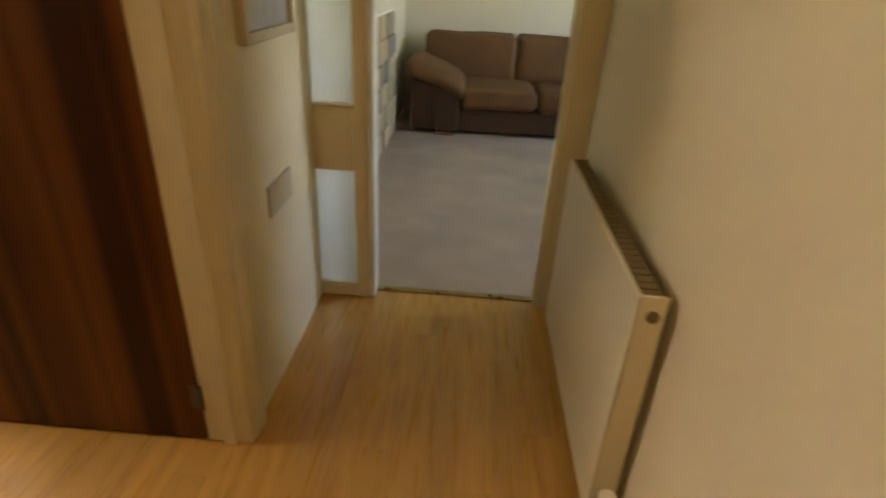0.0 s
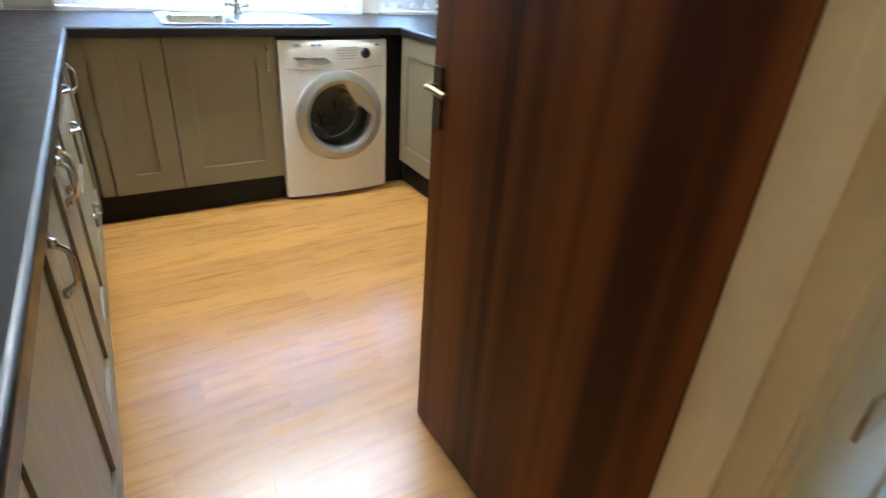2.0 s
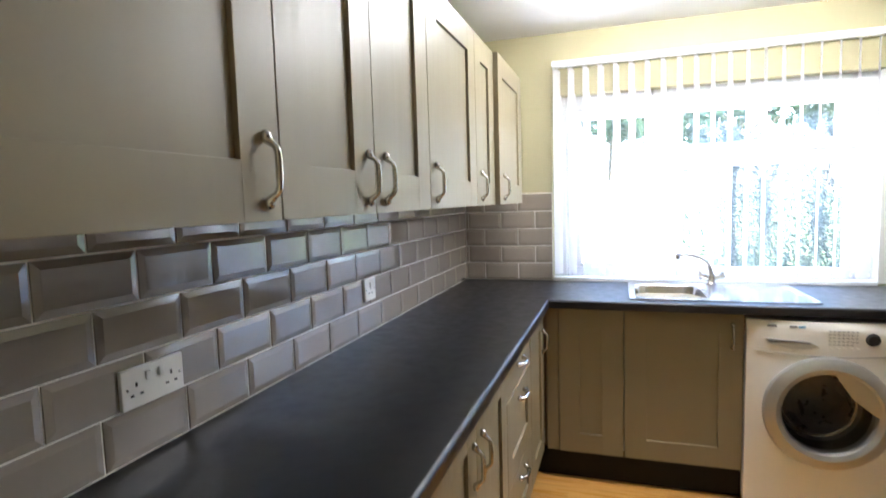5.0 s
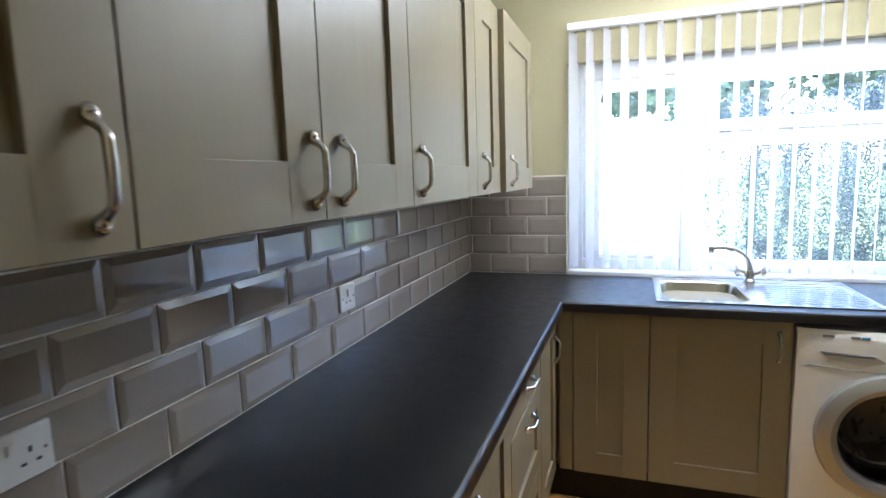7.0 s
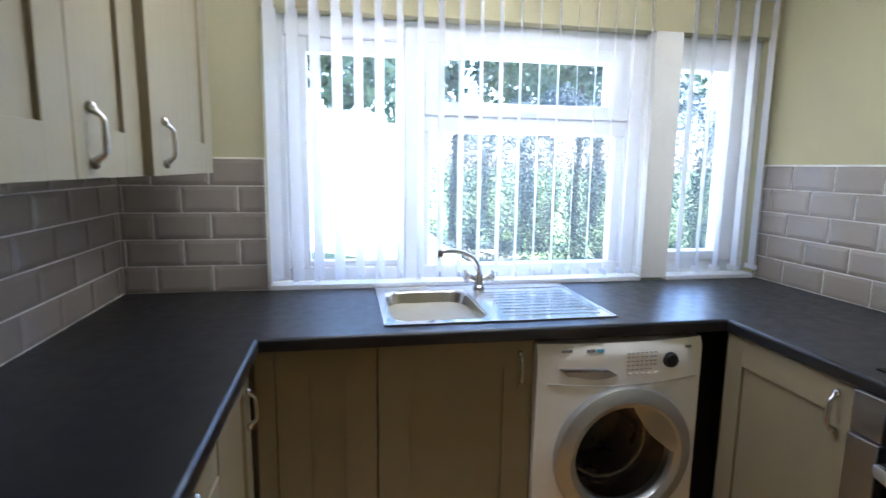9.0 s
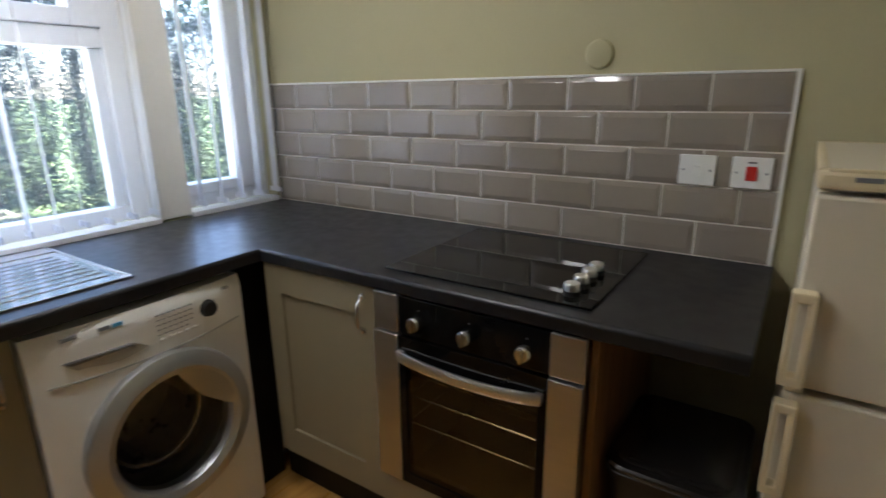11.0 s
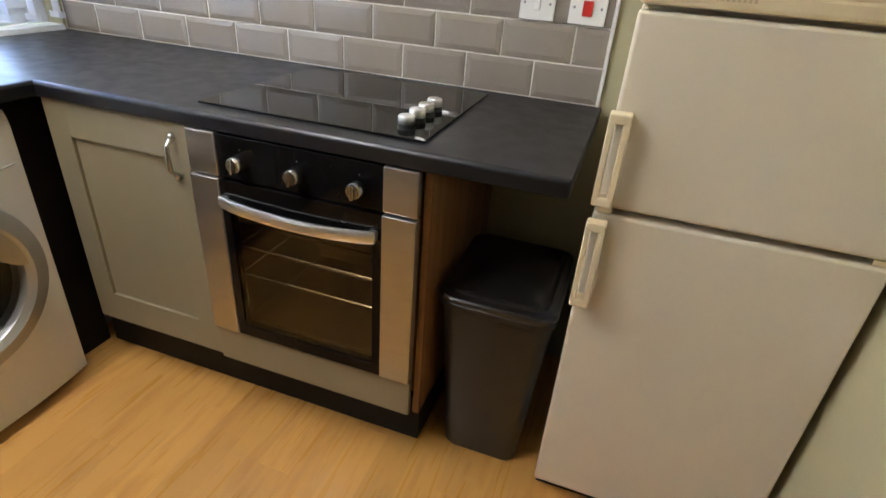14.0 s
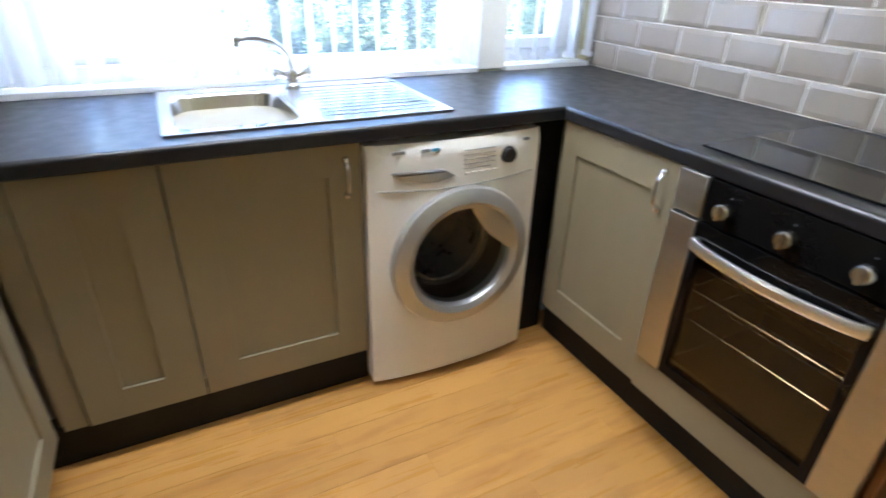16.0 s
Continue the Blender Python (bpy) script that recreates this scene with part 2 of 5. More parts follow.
M_WM = material("white_enamel", (0.84, 0.825, 0.785), 0.34, vary=0.03, scale=3, fine=40)
M_FRIDGE = material("aged_white_enamel", (0.70, 0.62, 0.48), 0.33, vary=0.04, scale=2.5, fine=160, bump=0.1)
M_FRIDGETRIM = material("yellowed_plastic", (0.72, 0.60, 0.38), 0.4, vary=0.07, scale=6, fine=90)
M_SOCKET = material("white_switch_plastic", (0.80, 0.79, 0.75), 0.36, vary=0.03, scale=12)
M_RED = material("red_rocker_plastic", (0.55, 0.03, 0.02), 0.36, vary=0.05, scale=20)
M_PRINT = material("grey_print", (0.22, 0.22, 0.23), 0.5, vary=0.1, scale=30)
M_BLUE = material("blue_print", (0.10, 0.35, 0.60), 0.5, vary=0.1, scale=30)
M_SILVER = material("silver_plastic", (0.46, 0.46, 0.455), 0.34, 0.75, vary=0.02, scale=10)
M_OAK = wood("oak_laminate", (0.54, 0.280, 0.064), (0.41, 0.192, 0.040), 0.28, along=1, bands=12, grain=70, sharp=1.35, piece=0.09, spec=0.55, coat=0.36, bump=0.035, warp=1.6, pores=0.30, figure=0.55, knots=0.28, reach=1.6, arches=0.13)
M_DOOR = wood("sapele_veneer", (0.190, 0.060, 0.011), (0.058, 0.016, 0.0036), 0.37, along=2, bands=12, grain=120, sharp=0.55, piece=0.0, bump=0.04, warp=0.0, pores=0.07, figure=0.03, reach=0.3, detail=1, spec=0.14)
M_SIDE = wood("brown_melamine", (0.30, 0.15, 0.055), (0.20, 0.09, 0.03), 0.45, along=2, bands=12, grain=70, sharp=0.7)
M_BRASS = material("aged_brass", (0.36, 0.27, 0.15), 0.30, 1.0, vary=0.15, scale=20)
M_HINGE = material("dark_bronze_hinge", (0.14, 0.11, 0.07), 0.4, 0.9, vary=0.3, scale=40)
M_PLATE = material("bronze_handle_plate", (0.12, 0.085, 0.045), 0.35, 0.8, vary=0.2, scale=30)
M_CARPET = material("mauve_grey_carpet", (0.42, 0.325, 0.275), 0.95, vary=0.22, scale=3, fine=260, bump=1.0)
M_SOFA = material("brown_suede", (0.165, 0.078, 0.028), 0.9, vary=0.28, scale=6, fine=180, bump=0.5)
M_SOFADARK = material("dark_brown_fabric", (0.075, 0.036, 0.018), 0.9, vary=0.2, scale=8, fine=160, bump=0.4)
M_STONE = material("tan_stone", (0.52, 0.40, 0.25), 0.8, vary=0.2, scale=6, fine=40, bump=0.5, piece=0.15)
M_STONEDARK = material("grey_brown_stone", (0.30, 0.25, 0.20), 0.8, vary=0.2, scale=6, fine=40, bump=0.5, piece=0.15)
M_FOOT = wood("sofa_foot_wood", (0.26, 0.12, 0.05), (0.16, 0.07, 0.03), 0.45)
M_RAD = material("radiator_enamel", (0.68, 0.60, 0.42), 0.35, vary=0.04, scale=4)
# brown carries the shade inside the radiator's openings
M_SLOT = material("painted_slot_shade", (0.20, 0.14, 0.06), 0.6, vary=0.15, scale=20)
M_PICFRAME = material("pale_wood_frame", (0.52, 0.42, 0.26), 0.5, vary=0.12, scale=14, stretch=(1, 1, 1))
M_PICTURE = material("grey_print_paper", (0.42, 0.42, 0.40), 0.5, vary=0.35, scale=4, fine=14)
M_GLASS = glass("window_glass", haze=0.015)
M_FROST = bpy.data.materials.new("reeded_obscure_glass")
M_FROST.use_nodes = True
fn, fl_ = M_FROST.node_tree.nodes, M_FROST.node_tree.links
reed, blur, veil, both_ = fn.new("ShaderNodeTexNoise"), fn.new("ShaderNodeBsdfRefraction"), fn.new("ShaderNodeBsdfTranslucent"), fn.new("ShaderNodeMixShader")
ripple = fn.new("ShaderNodeBump")
reed.inputs["Scale"].default_value, ripple.inputs["Strength"].default_value = 70, 0.4
blur.inputs["Roughness"].default_value, blur.inputs["IOR"].default_value = 0.35, 1.12
veil.inputs["Color"].default_value = (0.88, 0.92, 0.95, 1)
both_.inputs["Fac"].default_value = 0.45
fl_.new(reed.outputs["Fac"], ripple.inputs["Height"])
fl_.new(ripple.outputs["Normal"], blur.inputs["Normal"])
fl_.new(blur.outputs[0], both_.inputs[1])
fl_.new(veil.outputs[0], both_.inputs[2])
fl_.new(both_.outputs[0], fn["Material Output"].inputs["Surface"])
M_DRUM = material("drum_steel", (0.30, 0.295, 0.29), 0.3, 0.7, vary=0.3, scale=18)
M_SMOKE = glass("smoked_glass", (0.62, 0.61, 0.60), 0.02)
M_OVENGLASS = glass("oven_window_glass", (0.66, 0.61, 0.52), 0.03)
M_OVENIN = material("oven_enamel", (0.17, 0.115, 0.055), 0.4, vary=0.3, scale=8)
M_BLIND = cloth_blind()
M_LIT = bpy.data.materials.new("lit_diffuser")
M_LIT.use_nodes = True
M_LIT.node_tree.nodes["Principled BSDF"].inputs["Base Color"].default_value = (0.9, 0.9, 0.88, 1)
M_LIT.node_tree.nodes["Principled BSDF"].inputs["Emission Color"].default_value = (1.0, 0.93, 0.80, 1)
M_LIT.node_tree.nodes["Principled BSDF"].inputs["Emission Strength"].default_value = LAMP
M_PAVE = material("pale_concrete", (0.64, 0.63, 0.60), 0.9, vary=0.15, scale=1.5, fine=30, bump=0.4)
M_GRASS = material("lawn_grass", (0.13, 0.19, 0.05), 0.9, vary=0.4, scale=1.2, fine=25, bump=0.8)
# lighter than the lawn: sunlit brightness of the bank put into the colour
M_BANK = material("dry_grass_painted_sun", (0.42, 0.44, 0.28), 0.9, vary=0.25, scale=1.5, fine=25, bump=0.6)
# dark bluish leaf colour includes the shade on the hedge's house side
M_LEAF = material("hedge_leaf_shade_tint", (0.030, 0.046, 0.054), 0.7, vary=0.45, scale=1.6, fine=9, spec=0.2)
M_LEAF2 = material("tree_leaf", (0.060, 0.090, 0.055), 0.7, vary=0.45, scale=1.6, fine=9, spec=0.2)
M_BARK = material("bark", (0.12, 0.09, 0.06), 0.9, vary=0.35, scale=5, fine=30, bump=0.8)
M_FALLEN = material("fallen_leaves", (0.33, 0.14, 0.06), 0.8, vary=0.4, scale=5, fine=20)
M_BRICKOUT = material("outer_brick", (0.34, 0.20, 0.14), 0.85, vary=0.2, scale=6, fine=40, bump=0.5)


# ---- building helpers ----
def box(bm, x0, x1, y0, y1, z0, z1, bevel=0.0, segments=2):
    """A box, its edges rounded by bevel; added to bm."""
    made = bmesh.ops.create_cube(bm, size=1.0)["verts"]
    for v in made:
        v.co = Vector(((x0 + x1) / 2 + v.co.x * (x1 - x0), (y0 + y1) / 2 + v.co.y * (y1 - y0), (z0 + z1) / 2 + v.co.z * (z1 - z0)))
    if bevel > 0:
        edges = list({e for v in made for e in v.link_edges})
        bmesh.ops.bevel(bm, geom=edges, offset=min(bevel, 0.49 * min(abs(x1 - x0), abs(y1 - y0), abs(z1 - z0))), segments=segments, affect="EDGES", profile=0.5)
    return bm


def tube(bm, points, radii, sides=12, flat=1.0):
    """A round bar swept along points; radii one number or one for each point; ends closed."""
    pts = [Vector(p) for p in points]
    if not hasattr(radii, "__len__"):
        radii = [radii] * len(pts)
    rings, side = [], None
    for i, p in enumerate(pts):
        ahead = (pts[min(i + 1, len(pts) - 1)] - pts[max(i - 1, 0)]).normalized()
        side = (ahead.orthogonal() if side is None else side - ahead * side.dot(ahead)).normalized()
        up = ahead.cross(side)
        rings.append([bm.verts.new(p + radii[i] * (math.cos(a) * side + flat * math.sin(a) * up)) for a in (2 * math.pi * k / sides for k in range(sides))])
    for a, b in zip(rings, rings[1:]):
        for k in range(sides):
            bm.faces.new((a[k], a[(k + 1) % sides], b[(k + 1) % sides], b[k]))
    bm.faces.new(rings[0][::-1]), bm.faces.new(rings[-1])
    return bm


def lathe(bm, profile, sides=48, closed_start=True, closed_end=True):
    """A turned body about the local z axis; profile is (radius, height)."""
    rings = [[bm.verts.new((r * math.cos(2 * math.pi * k / sides), r * math.sin(2 * math.pi * k / sides), h)) for k in range(sides)] for r, h in profile]
    for a, b in zip(rings, rings[1:]):
        for k in range(sides):
            bm.faces.new((a[k], a[(k + 1) % sides], b[(k + 1) % sides], b[k]))
    if closed_start:
        bm.faces.new(rings[0][::-1])
    if closed_end:
        bm.faces.new(rings[-1])
    return bm


def smooth_curve(points, steps=6):
    """Points of a smooth line through the given ones."""
    p = [Vector(q) for q in points]
    p = [2 * p[0] - p[1]] + p + [2 * p[-1] - p[-2]]
    out = []
    for a, b, c, d in zip(p, p[1:], p[2:], p[3:]):
        for k in range(steps):
            t = k / steps
            out.append(0.5 * (2 * b + (c - a) * t + (2 * a - 5 * b + 4 * c - d) * t * t + (3 * b - a - 3 * c + d) * t ** 3))
    return out + [p[-2]]


def thing(name, at, label, category, group="", kind=""):
    """An Empty at the base of a thing, which its parts hang under."""
    ob = new(name)
    ob.empty_display_size = 0.05
    ob.location = at
    return tagged(ob, label, category, group, kind)


def world_place(ob):
    p = Vector(ob.location)
    while ob.parent:
        ob = ob.parent
        p += ob.location
    return p


def link(name, mesh, mat, parent, label, centre):
    ob = new(name, mesh)
    if parent is not None:
        ob.parent = parent
        ob.location = Vector(centre) - world_place(parent)
    else:
        ob.location = centre
    return tagged(ob, label)


def part(name, bm, mat, parent=None, label="", turn=None, smooth=35):
    """Links bm, given in world places (or turned into them), as one mesh object under parent."""
    if turn is not None:
        bmesh.ops.transform(bm, matrix=turn, verts=bm.verts)
    bmesh.ops.recalc_face_normals(bm, faces=bm.faces)
    lo = Vector([min(v.co[k] for v in bm.verts) for k in range(3)])
    hi = Vector([max(v.co[k] for v in bm.verts) for k in range(3)])
    c = (lo + hi) / 2
    bmesh.ops.translate(bm, verts=bm.verts, vec=-c)
    if smooth:
        for f in bm.faces:
            # broad flat faces stay flat, so that rounded edges alone carry smooth shading
            f.smooth = max(abs(k) for k in f.normal) < 0.9999 or f.calc_area() < 1e-4
        for e in bm.edges:
            e.smooth = len(e.link_faces) == 2 and e.calc_face_angle(0) < radians(smooth)
    mesh = bpy.data.meshes.new(name)
    bm.to_mesh(mesh)
    bm.free()
    mesh.materials.append(mat)
    return link(name, mesh, mat, parent, label, c)


def slab(name, mat, boxes, label, category, bevel=0.0, kind="structure", parent=None):
    bm = bmesh.new()
    for b in boxes:
        box(bm, *b, bevel=bevel)
    return tagged(part(name, bm, mat, parent), label, category, kind=kind)


def facing(side, at):
    """Turns (along, out, up) into the world for a front that faces 'north' (+y), 'east' (+x) or 'south' (-y), at that plane."""
    rows = {"north": ((1, 0, 0, 0), (0, 1, 0, at), (0, 0, 1, 0)), "east": ((0, 1, 0, at), (1, 0, 0, 0), (0, 0, 1, 0)), "south": ((1, 0, 0, 0), (0, -1, 0, at), (0, 0, 1, 0))}[side]
    return Matrix((*rows, (0, 0, 0, 1)))


# ---- setting ----
XW, YS, YN, XE, HALLW, HALLE, CEIL = -3.135, -0.055, 2.685, -0.522, 0.108, 1.115, 2.335
slab("floor", M_PAVE, [(-3.4, 1.4, -1.6, 2.9, -0.12, -0.012)], "concrete subfloor under the oak laminate", "floor")
slab("carpet", M_CARPET, [(-0.15, 4.2, 2.195, 5.9, -0.12, 0.004)], "mauve-grey cut pile carpet of the lounge", "carpet")
slab("threshold_strip", M_BRASS, [(0.30, 1.05, 2.165, 2.2, -0.01, 0.009)], "brown metal carpet threshold strip in the lounge doorway", "trim", bevel=0.003)
wall_south = slab("wall_south", M_WALL, [(-3.4, 0.0, YS - 0.12, YS, -0.1, CEIL)], "kitchen wall painted pale yellow-green", "wall")
wall_west = slab("wall_west", M_WALL, [(XW - 0.22, XW, YS, YN, -0.1, 0.905), (XW - 0.22, XW, YS, YN, 1.985, CEIL), (XW - 0.22, XW, YS, 0.485, 0.905, 1.985), (XW - 0.22, XW, 2.665, YN, 0.905, 1.985)], "kitchen window wall painted pale yellow", "wall")
wall_north = slab("wall_north", M_WALL, [(-3.4, -0.3, YN, YN + 0.12, -0.1, CEIL)], "kitchen wall painted pale olive cream", "wall")
slab("wall_east", M_WALL, [(XE, XE + 0.08, 1.40, YN, -0.1, CEIL), (XE, 0.0, 1.325, 1.40, -0.1, CEIL)], "boxed-in kitchen wall painted pale olive cream", "wall")
slab("wall_doorway", M_HALL, [(0.0, HALLW, -1.4, 0.512, -0.1, CEIL), (0.0, HALLW, 0.512, 1.302, 2.03, CEIL), (0.0, HALLW, 1.302, 2.10, -0.1, CEIL)], "cream hall wall around the kitchen doorway", "wall")
slab("wall_hall_east", M_HALL, [(HALLE, HALLE + 0.1, -1.4, 2.2, -0.1, CEIL)], "cream woodchip hall wall behind the radiator", "wall")
slab("wall_hall_south", M_HALL, [(0.0, HALLE + 0.1, -1.5, -1.4, -0.1, CEIL)], "cream end wall of the hall", "wall")
slab("wall_lounge", M_LOUNGE, [(-0.1, 0.04, 2.10, 2.2, -0.1, CEIL), (-0.1, 0.0, 2.2, 5.75, -0.1, CEIL), (-0.1, 4.1, 5.65, 5.75, -0.1, CEIL), (4.0, 4.1, 2.2, 3.25, -0.1, CEIL), (4.0, 4.1, 4.55, 5.65, -0.1, CEIL), (4.0, 4.1, 3.25, 4.55, -0.1, 0.95), (4.0, 4.1, 3.25, 4.55, 2.05, CEIL), (HALLE + 0.1, 4.1, 2.1, 2.2, -0.1, CEIL), (0.0, HALLE + 0.1, 2.10, 2.2, 2.06, CEIL)], "warm white lounge wall", "wall")
slab("ceiling", M_CEIL, [(-3.4, 1.3, -1.6, 2.2, CEIL, CEIL + 0.15), (-3.4, 0.0, 2.2, 2.9, CEIL, CEIL + 0.15), (0.0, 4.2, 2.2, 5.9, CEIL, CEIL + 0.15)], "plain white painted ceiling", "ceiling")
slab("outer_wall", M_BRICKOUT, [(-3.47, -3.36, -2.0, 0.46, -0.6, 2.6), (-3.47, -3.36, 2.69, 6.0, -0.6, 2.6), (-3.47, -3.36, 0.46, 2.69, -0.6, 0.86), (-3.47, -3.36, 0.46, 2.69, 2.02, 2.6)], "red-brown brick outside wall round the window", "wall")


# ---- doorway and open door ----
def doorway():
    fr = thing("door_frame", (0.05, 0.9, 0), "cream painted door frame of the kitchen doorway", "door frame", kind="structure")
    for name, b in (("jamb", (-0.012, 0.122, 0.515, 0.545, 0, 2.03)), ("jamb", (-0.012, 0.122, 1.274, 1.304, 0, 2.03)), ("head", (-0.012, 0.122, 0.545, 1.274, 2.0, 2.03))):
        part(name, box(bmesh.new(), *b, bevel=0.004), M_TRIM, fr)
    for y0, y1 in ((0.455, 0.530), (1.292, 1.368)):
        bm = box(bmesh.new(), 0.108, 0.127, y0, y1, 0, 2.09, bevel=0.005)
        if y0 > 1:
            box(bm, 0.108, 0.131, y1 - 0.03, y1, 0, 2.09, bevel=0.005)
        part("architrave", bm, M_TRIM, fr)
    part("architrave", box(bmesh.new(), 0.108, 0.127, 0.530, 1.292, 2.015, 2.09, bevel=0.005), M_TRIM, fr)
    part("door_stop", box(bmesh.new(), 0.04, 0.075, 1.263, 1.275, 0, 2.0, bevel=0.002), M_TRIM, fr)


def kitchen_door():
    d = thing("door_1", (-0.02, 1.29, 0.008), "dark striped sapele flush door standing wide open", "door", kind="structure")
    leaf = part("leaf", box(bmesh.new(), -0.765, -0.012, 1.270, 1.308, 0.008, 1.985, bevel=0.002), M_DOOR, d)
    for z in (0.17, 1.8):
        bm = tube(bmesh.new(), [(-0.004, 1.262, z - 0.04), (-0.004, 1.262, z + 0.04)], 0.007)
        box(bm, -0.035, -0.004, 1.2665, 1.2695, z - 0.04, z + 0.04)
        part("hinge", bm, M_HINGE, d, "tarnished butt hinge")
    for s, y in ((-1, 1.270), (1, 1.308)):
        bm = box(bmesh.new(), -0.757, -0.722, min(y, y + s * 0.006), max(y, y + s * 0.006), 0.905, 1.040, bevel=0.002)
        plate = part("handle_plate", bm, M_PLATE, d, "bronze lever handle plate")
        pts = smooth_curve([(-0.740, y, 0.997), (-0.740, y + s * 0.026, 0.997), (-0.733, y + s * 0.036, 0.998), (-0.702, y + s * 0.039, 1.000), (-0.655, y + s * 0.036, 0.994)])
        part("lever", tube(bmesh.new(), pts, 0.0075, 12), M_BRASS, plate, "worn brass lever")


doorway()
kitchen_door()


# ---- kitchen units ----
def bow_handle(name, turn, u, v, out, parent, length=0.098, upright=True):
    """A cast bow handle with flared feet, centred at (u, v) on a front."""
    h = length / 2
    line = [(-h - 0.013, 0.0025), (-h - 0.007, 0.006), (-h - 0.001, 0.0075), (-h + 0.005, 0.013), (-h + 0.011, 0.021), (-h + 0.019, 0.0265), (-h + 0.030, 0.0275), (0, 0.028), (h - 0.030, 0.0275), (h - 0.019, 0.0265), (h - 0.011, 0.021), (h - 0.005, 0.013), (h + 0.001, 0.0075), (h + 0.007, 0.006), (h + 0.013, 0.0025)]
    girth = [0.0035, 0.0085, 0.0095, 0.0065, 0.0052, 0.0056, 0.0058, 0.0062, 0.0058, 0.0056, 0.0052, 0.0065, 0.0095, 0.0085, 0.0035]
    pts = smooth_curve([(u, out + w, v + s) if upright else (u + s, out + w, v) for s, w in line], 4)
    n = len(girth) - 1
    radii = [girth[k // 4] + (girth[min(k // 4 + 1, n)] - girth[k // 4]) * (k % 4) / 4 for k in range(len(pts))]
    return part(name, tube(bmesh.new(), pts, radii, 12), M_CHROME, parent, "brushed nickel bow handle", turn)


def shaker_front(turn, u0, u1, v0, v1, parent, handle=None, stile=0.085, rail=0.085, name="door", base=0.0, upright=True):
    """A framed front: recessed panel, two stiles, two rails, and a bow handle at (u, v)."""
    t = 0.023
    p = part(name, box(bmesh.new(), u0 + stile - 0.008, u1 - stile + 0.008, base, base + 0.013, v0 + rail - 0.008, v1 - rail + 0.008), M_CAB, parent, turn=turn)
    for a, b in ((u0, u0 + stile), (u1 - stile, u1)):
        part("stile", box(bmesh.new(), a, b, base, base + t, v0, v1, bevel=0.0012), M_CAB, p, turn=turn)
    for a, b in ((v0, v0 + rail), (v1 - rail, v1)):
        part("rail", box(bmesh.new(), u0 + stile - 0.002, u1 - stile + 0.002, base + 0.0004, base + t - 0.0004, a, b, bevel=0.0012), M_CAB, p, turn=turn)
    if handle:
        bow_handle("handle", turn, handle[0], handle[1], base + t, p, upright=upright)
    return p


def carcass(turn, u0, u1, v0, v1, depth, parent):
    return part("carcass", box(bmesh.new(), u0, u1, -depth, -0.002, v0, v1, bevel=0.001), M_CARC, parent, turn=turn)


S_FRONT, W_FRONT, N_FRONT = 0.480, -2.561, 2.085
TS, TW, TN = facing("north", S_FRONT), facing("east", W_FRONT), facing("south", N_FRONT)


def base_unit(turn, u0, u1, doors, label, depth=0.5, v0=0.150, v1=0.866, group="base units"):
    place = turn @ Vector(((u0 + u1) / 2, -depth / 2, v0))
    c = thing("base_cabinet", place, label, "cabinet", group)
    carcass(turn, u0 + 0.001, u1 - 0.001, v0, v1, depth, c)
    for d in doors:
        shaker_front(turn, d[0] + 0.0015, d[1] - 0.0015, d[2], d[3], c, *d[4:])
    return c


LB = "sage-grey painted shaker base cabinet under the black worktop"
base_unit(TS, -0.800, -0.002, [(-0.800, -0.225, 0.150, 0.864, (-0.757, 0.710))], LB + ", one closed door")
base_unit(TS, -1.612, -0.800, [(-1.213, -0.800, 0.150, 0.864, (-1.172, 0.725)), (-1.612, -1.213, 0.150, 0.864, (-1.258, 0.725))], LB + ", two closed doors")


def drawer_unit():
    u0, u1 = -2.122, -1.614
    c = thing("drawer_cabinet", (-1.85, 0.24, 0.15), "sage-grey painted base cabinet with three closed drawers", "cabinet", "base units")
    carcass(TS, u0 + 0.001, u1 - 0.001, 0.150, 0.866, 0.5, c)
    m = (u0 + u1) / 2
    top = part("drawer_front", box(bmesh.new(), u0 + 0.002, u1 - 0.002, 0, 0.021, 0.722, 0.864, bevel=0.0025), M_CAB, c, turn=TS)
    bow_handle("handle", TS, m, 0.795, 0.021, top, upright=False, length=0.092)
    for v0, v1, hv in ((0.412, 0.718, 0.668), (0.150, 0.408, 0.362)):
        shaker_front(TS, u0 + 0.002, u1 - 0.002, v0, v1, c, (m, hv), 0.085, 0.075, "drawer_front", upright=False)


part("filler_strip", box(bmesh.new(), -0.222, -0.004, 0.0, 0.019, 0.150, 0.864, bevel=0.0015), M_CAB, bpy.data.objects["base_cabinet"], turn=TS)
drawer_unit()
base_unit(TS, -2.53, -2.124, [(-2.52, -2.124, 0.150, 0.864, (-2.465, 0.715))], LB + " in the corner")
base_unit(TW, 0.50, 0.878, [(0.575, 0.878, 0.145, 0.862, None, 0.098, 0.095)], "sage-grey shaker corner cabinet with a narrow panelled front")
part("filler_strip", box(bmesh.new(), 0.515, 0.573, 0.0, 0.018, 0.145, 0.862, bevel=0.002), M_CAB, bpy.data.objects["base_cabinet.003"], turn=TW)
base_unit(TW, 0.880, 1.384, [(0.880, 1.384, 0.145, 0.862, (1.336, 0.762), 0.098, 0.095)], "sage-grey shaker sink cabinet with one closed door")
base_unit(TN, -2.505, -2.030, [(-2.505, -2.030, 0.165, 0.868, (-2.078, 0.779), 0.074, 0.099)], "sage-grey shaker base cabinet beside the oven")
slab("plinth", M_PLINTH, [(-2.62, -0.01, 0.40, 0.448, 0.0, 0.146)], "black plinth under the drawer run", "plinth", bevel=0.002)
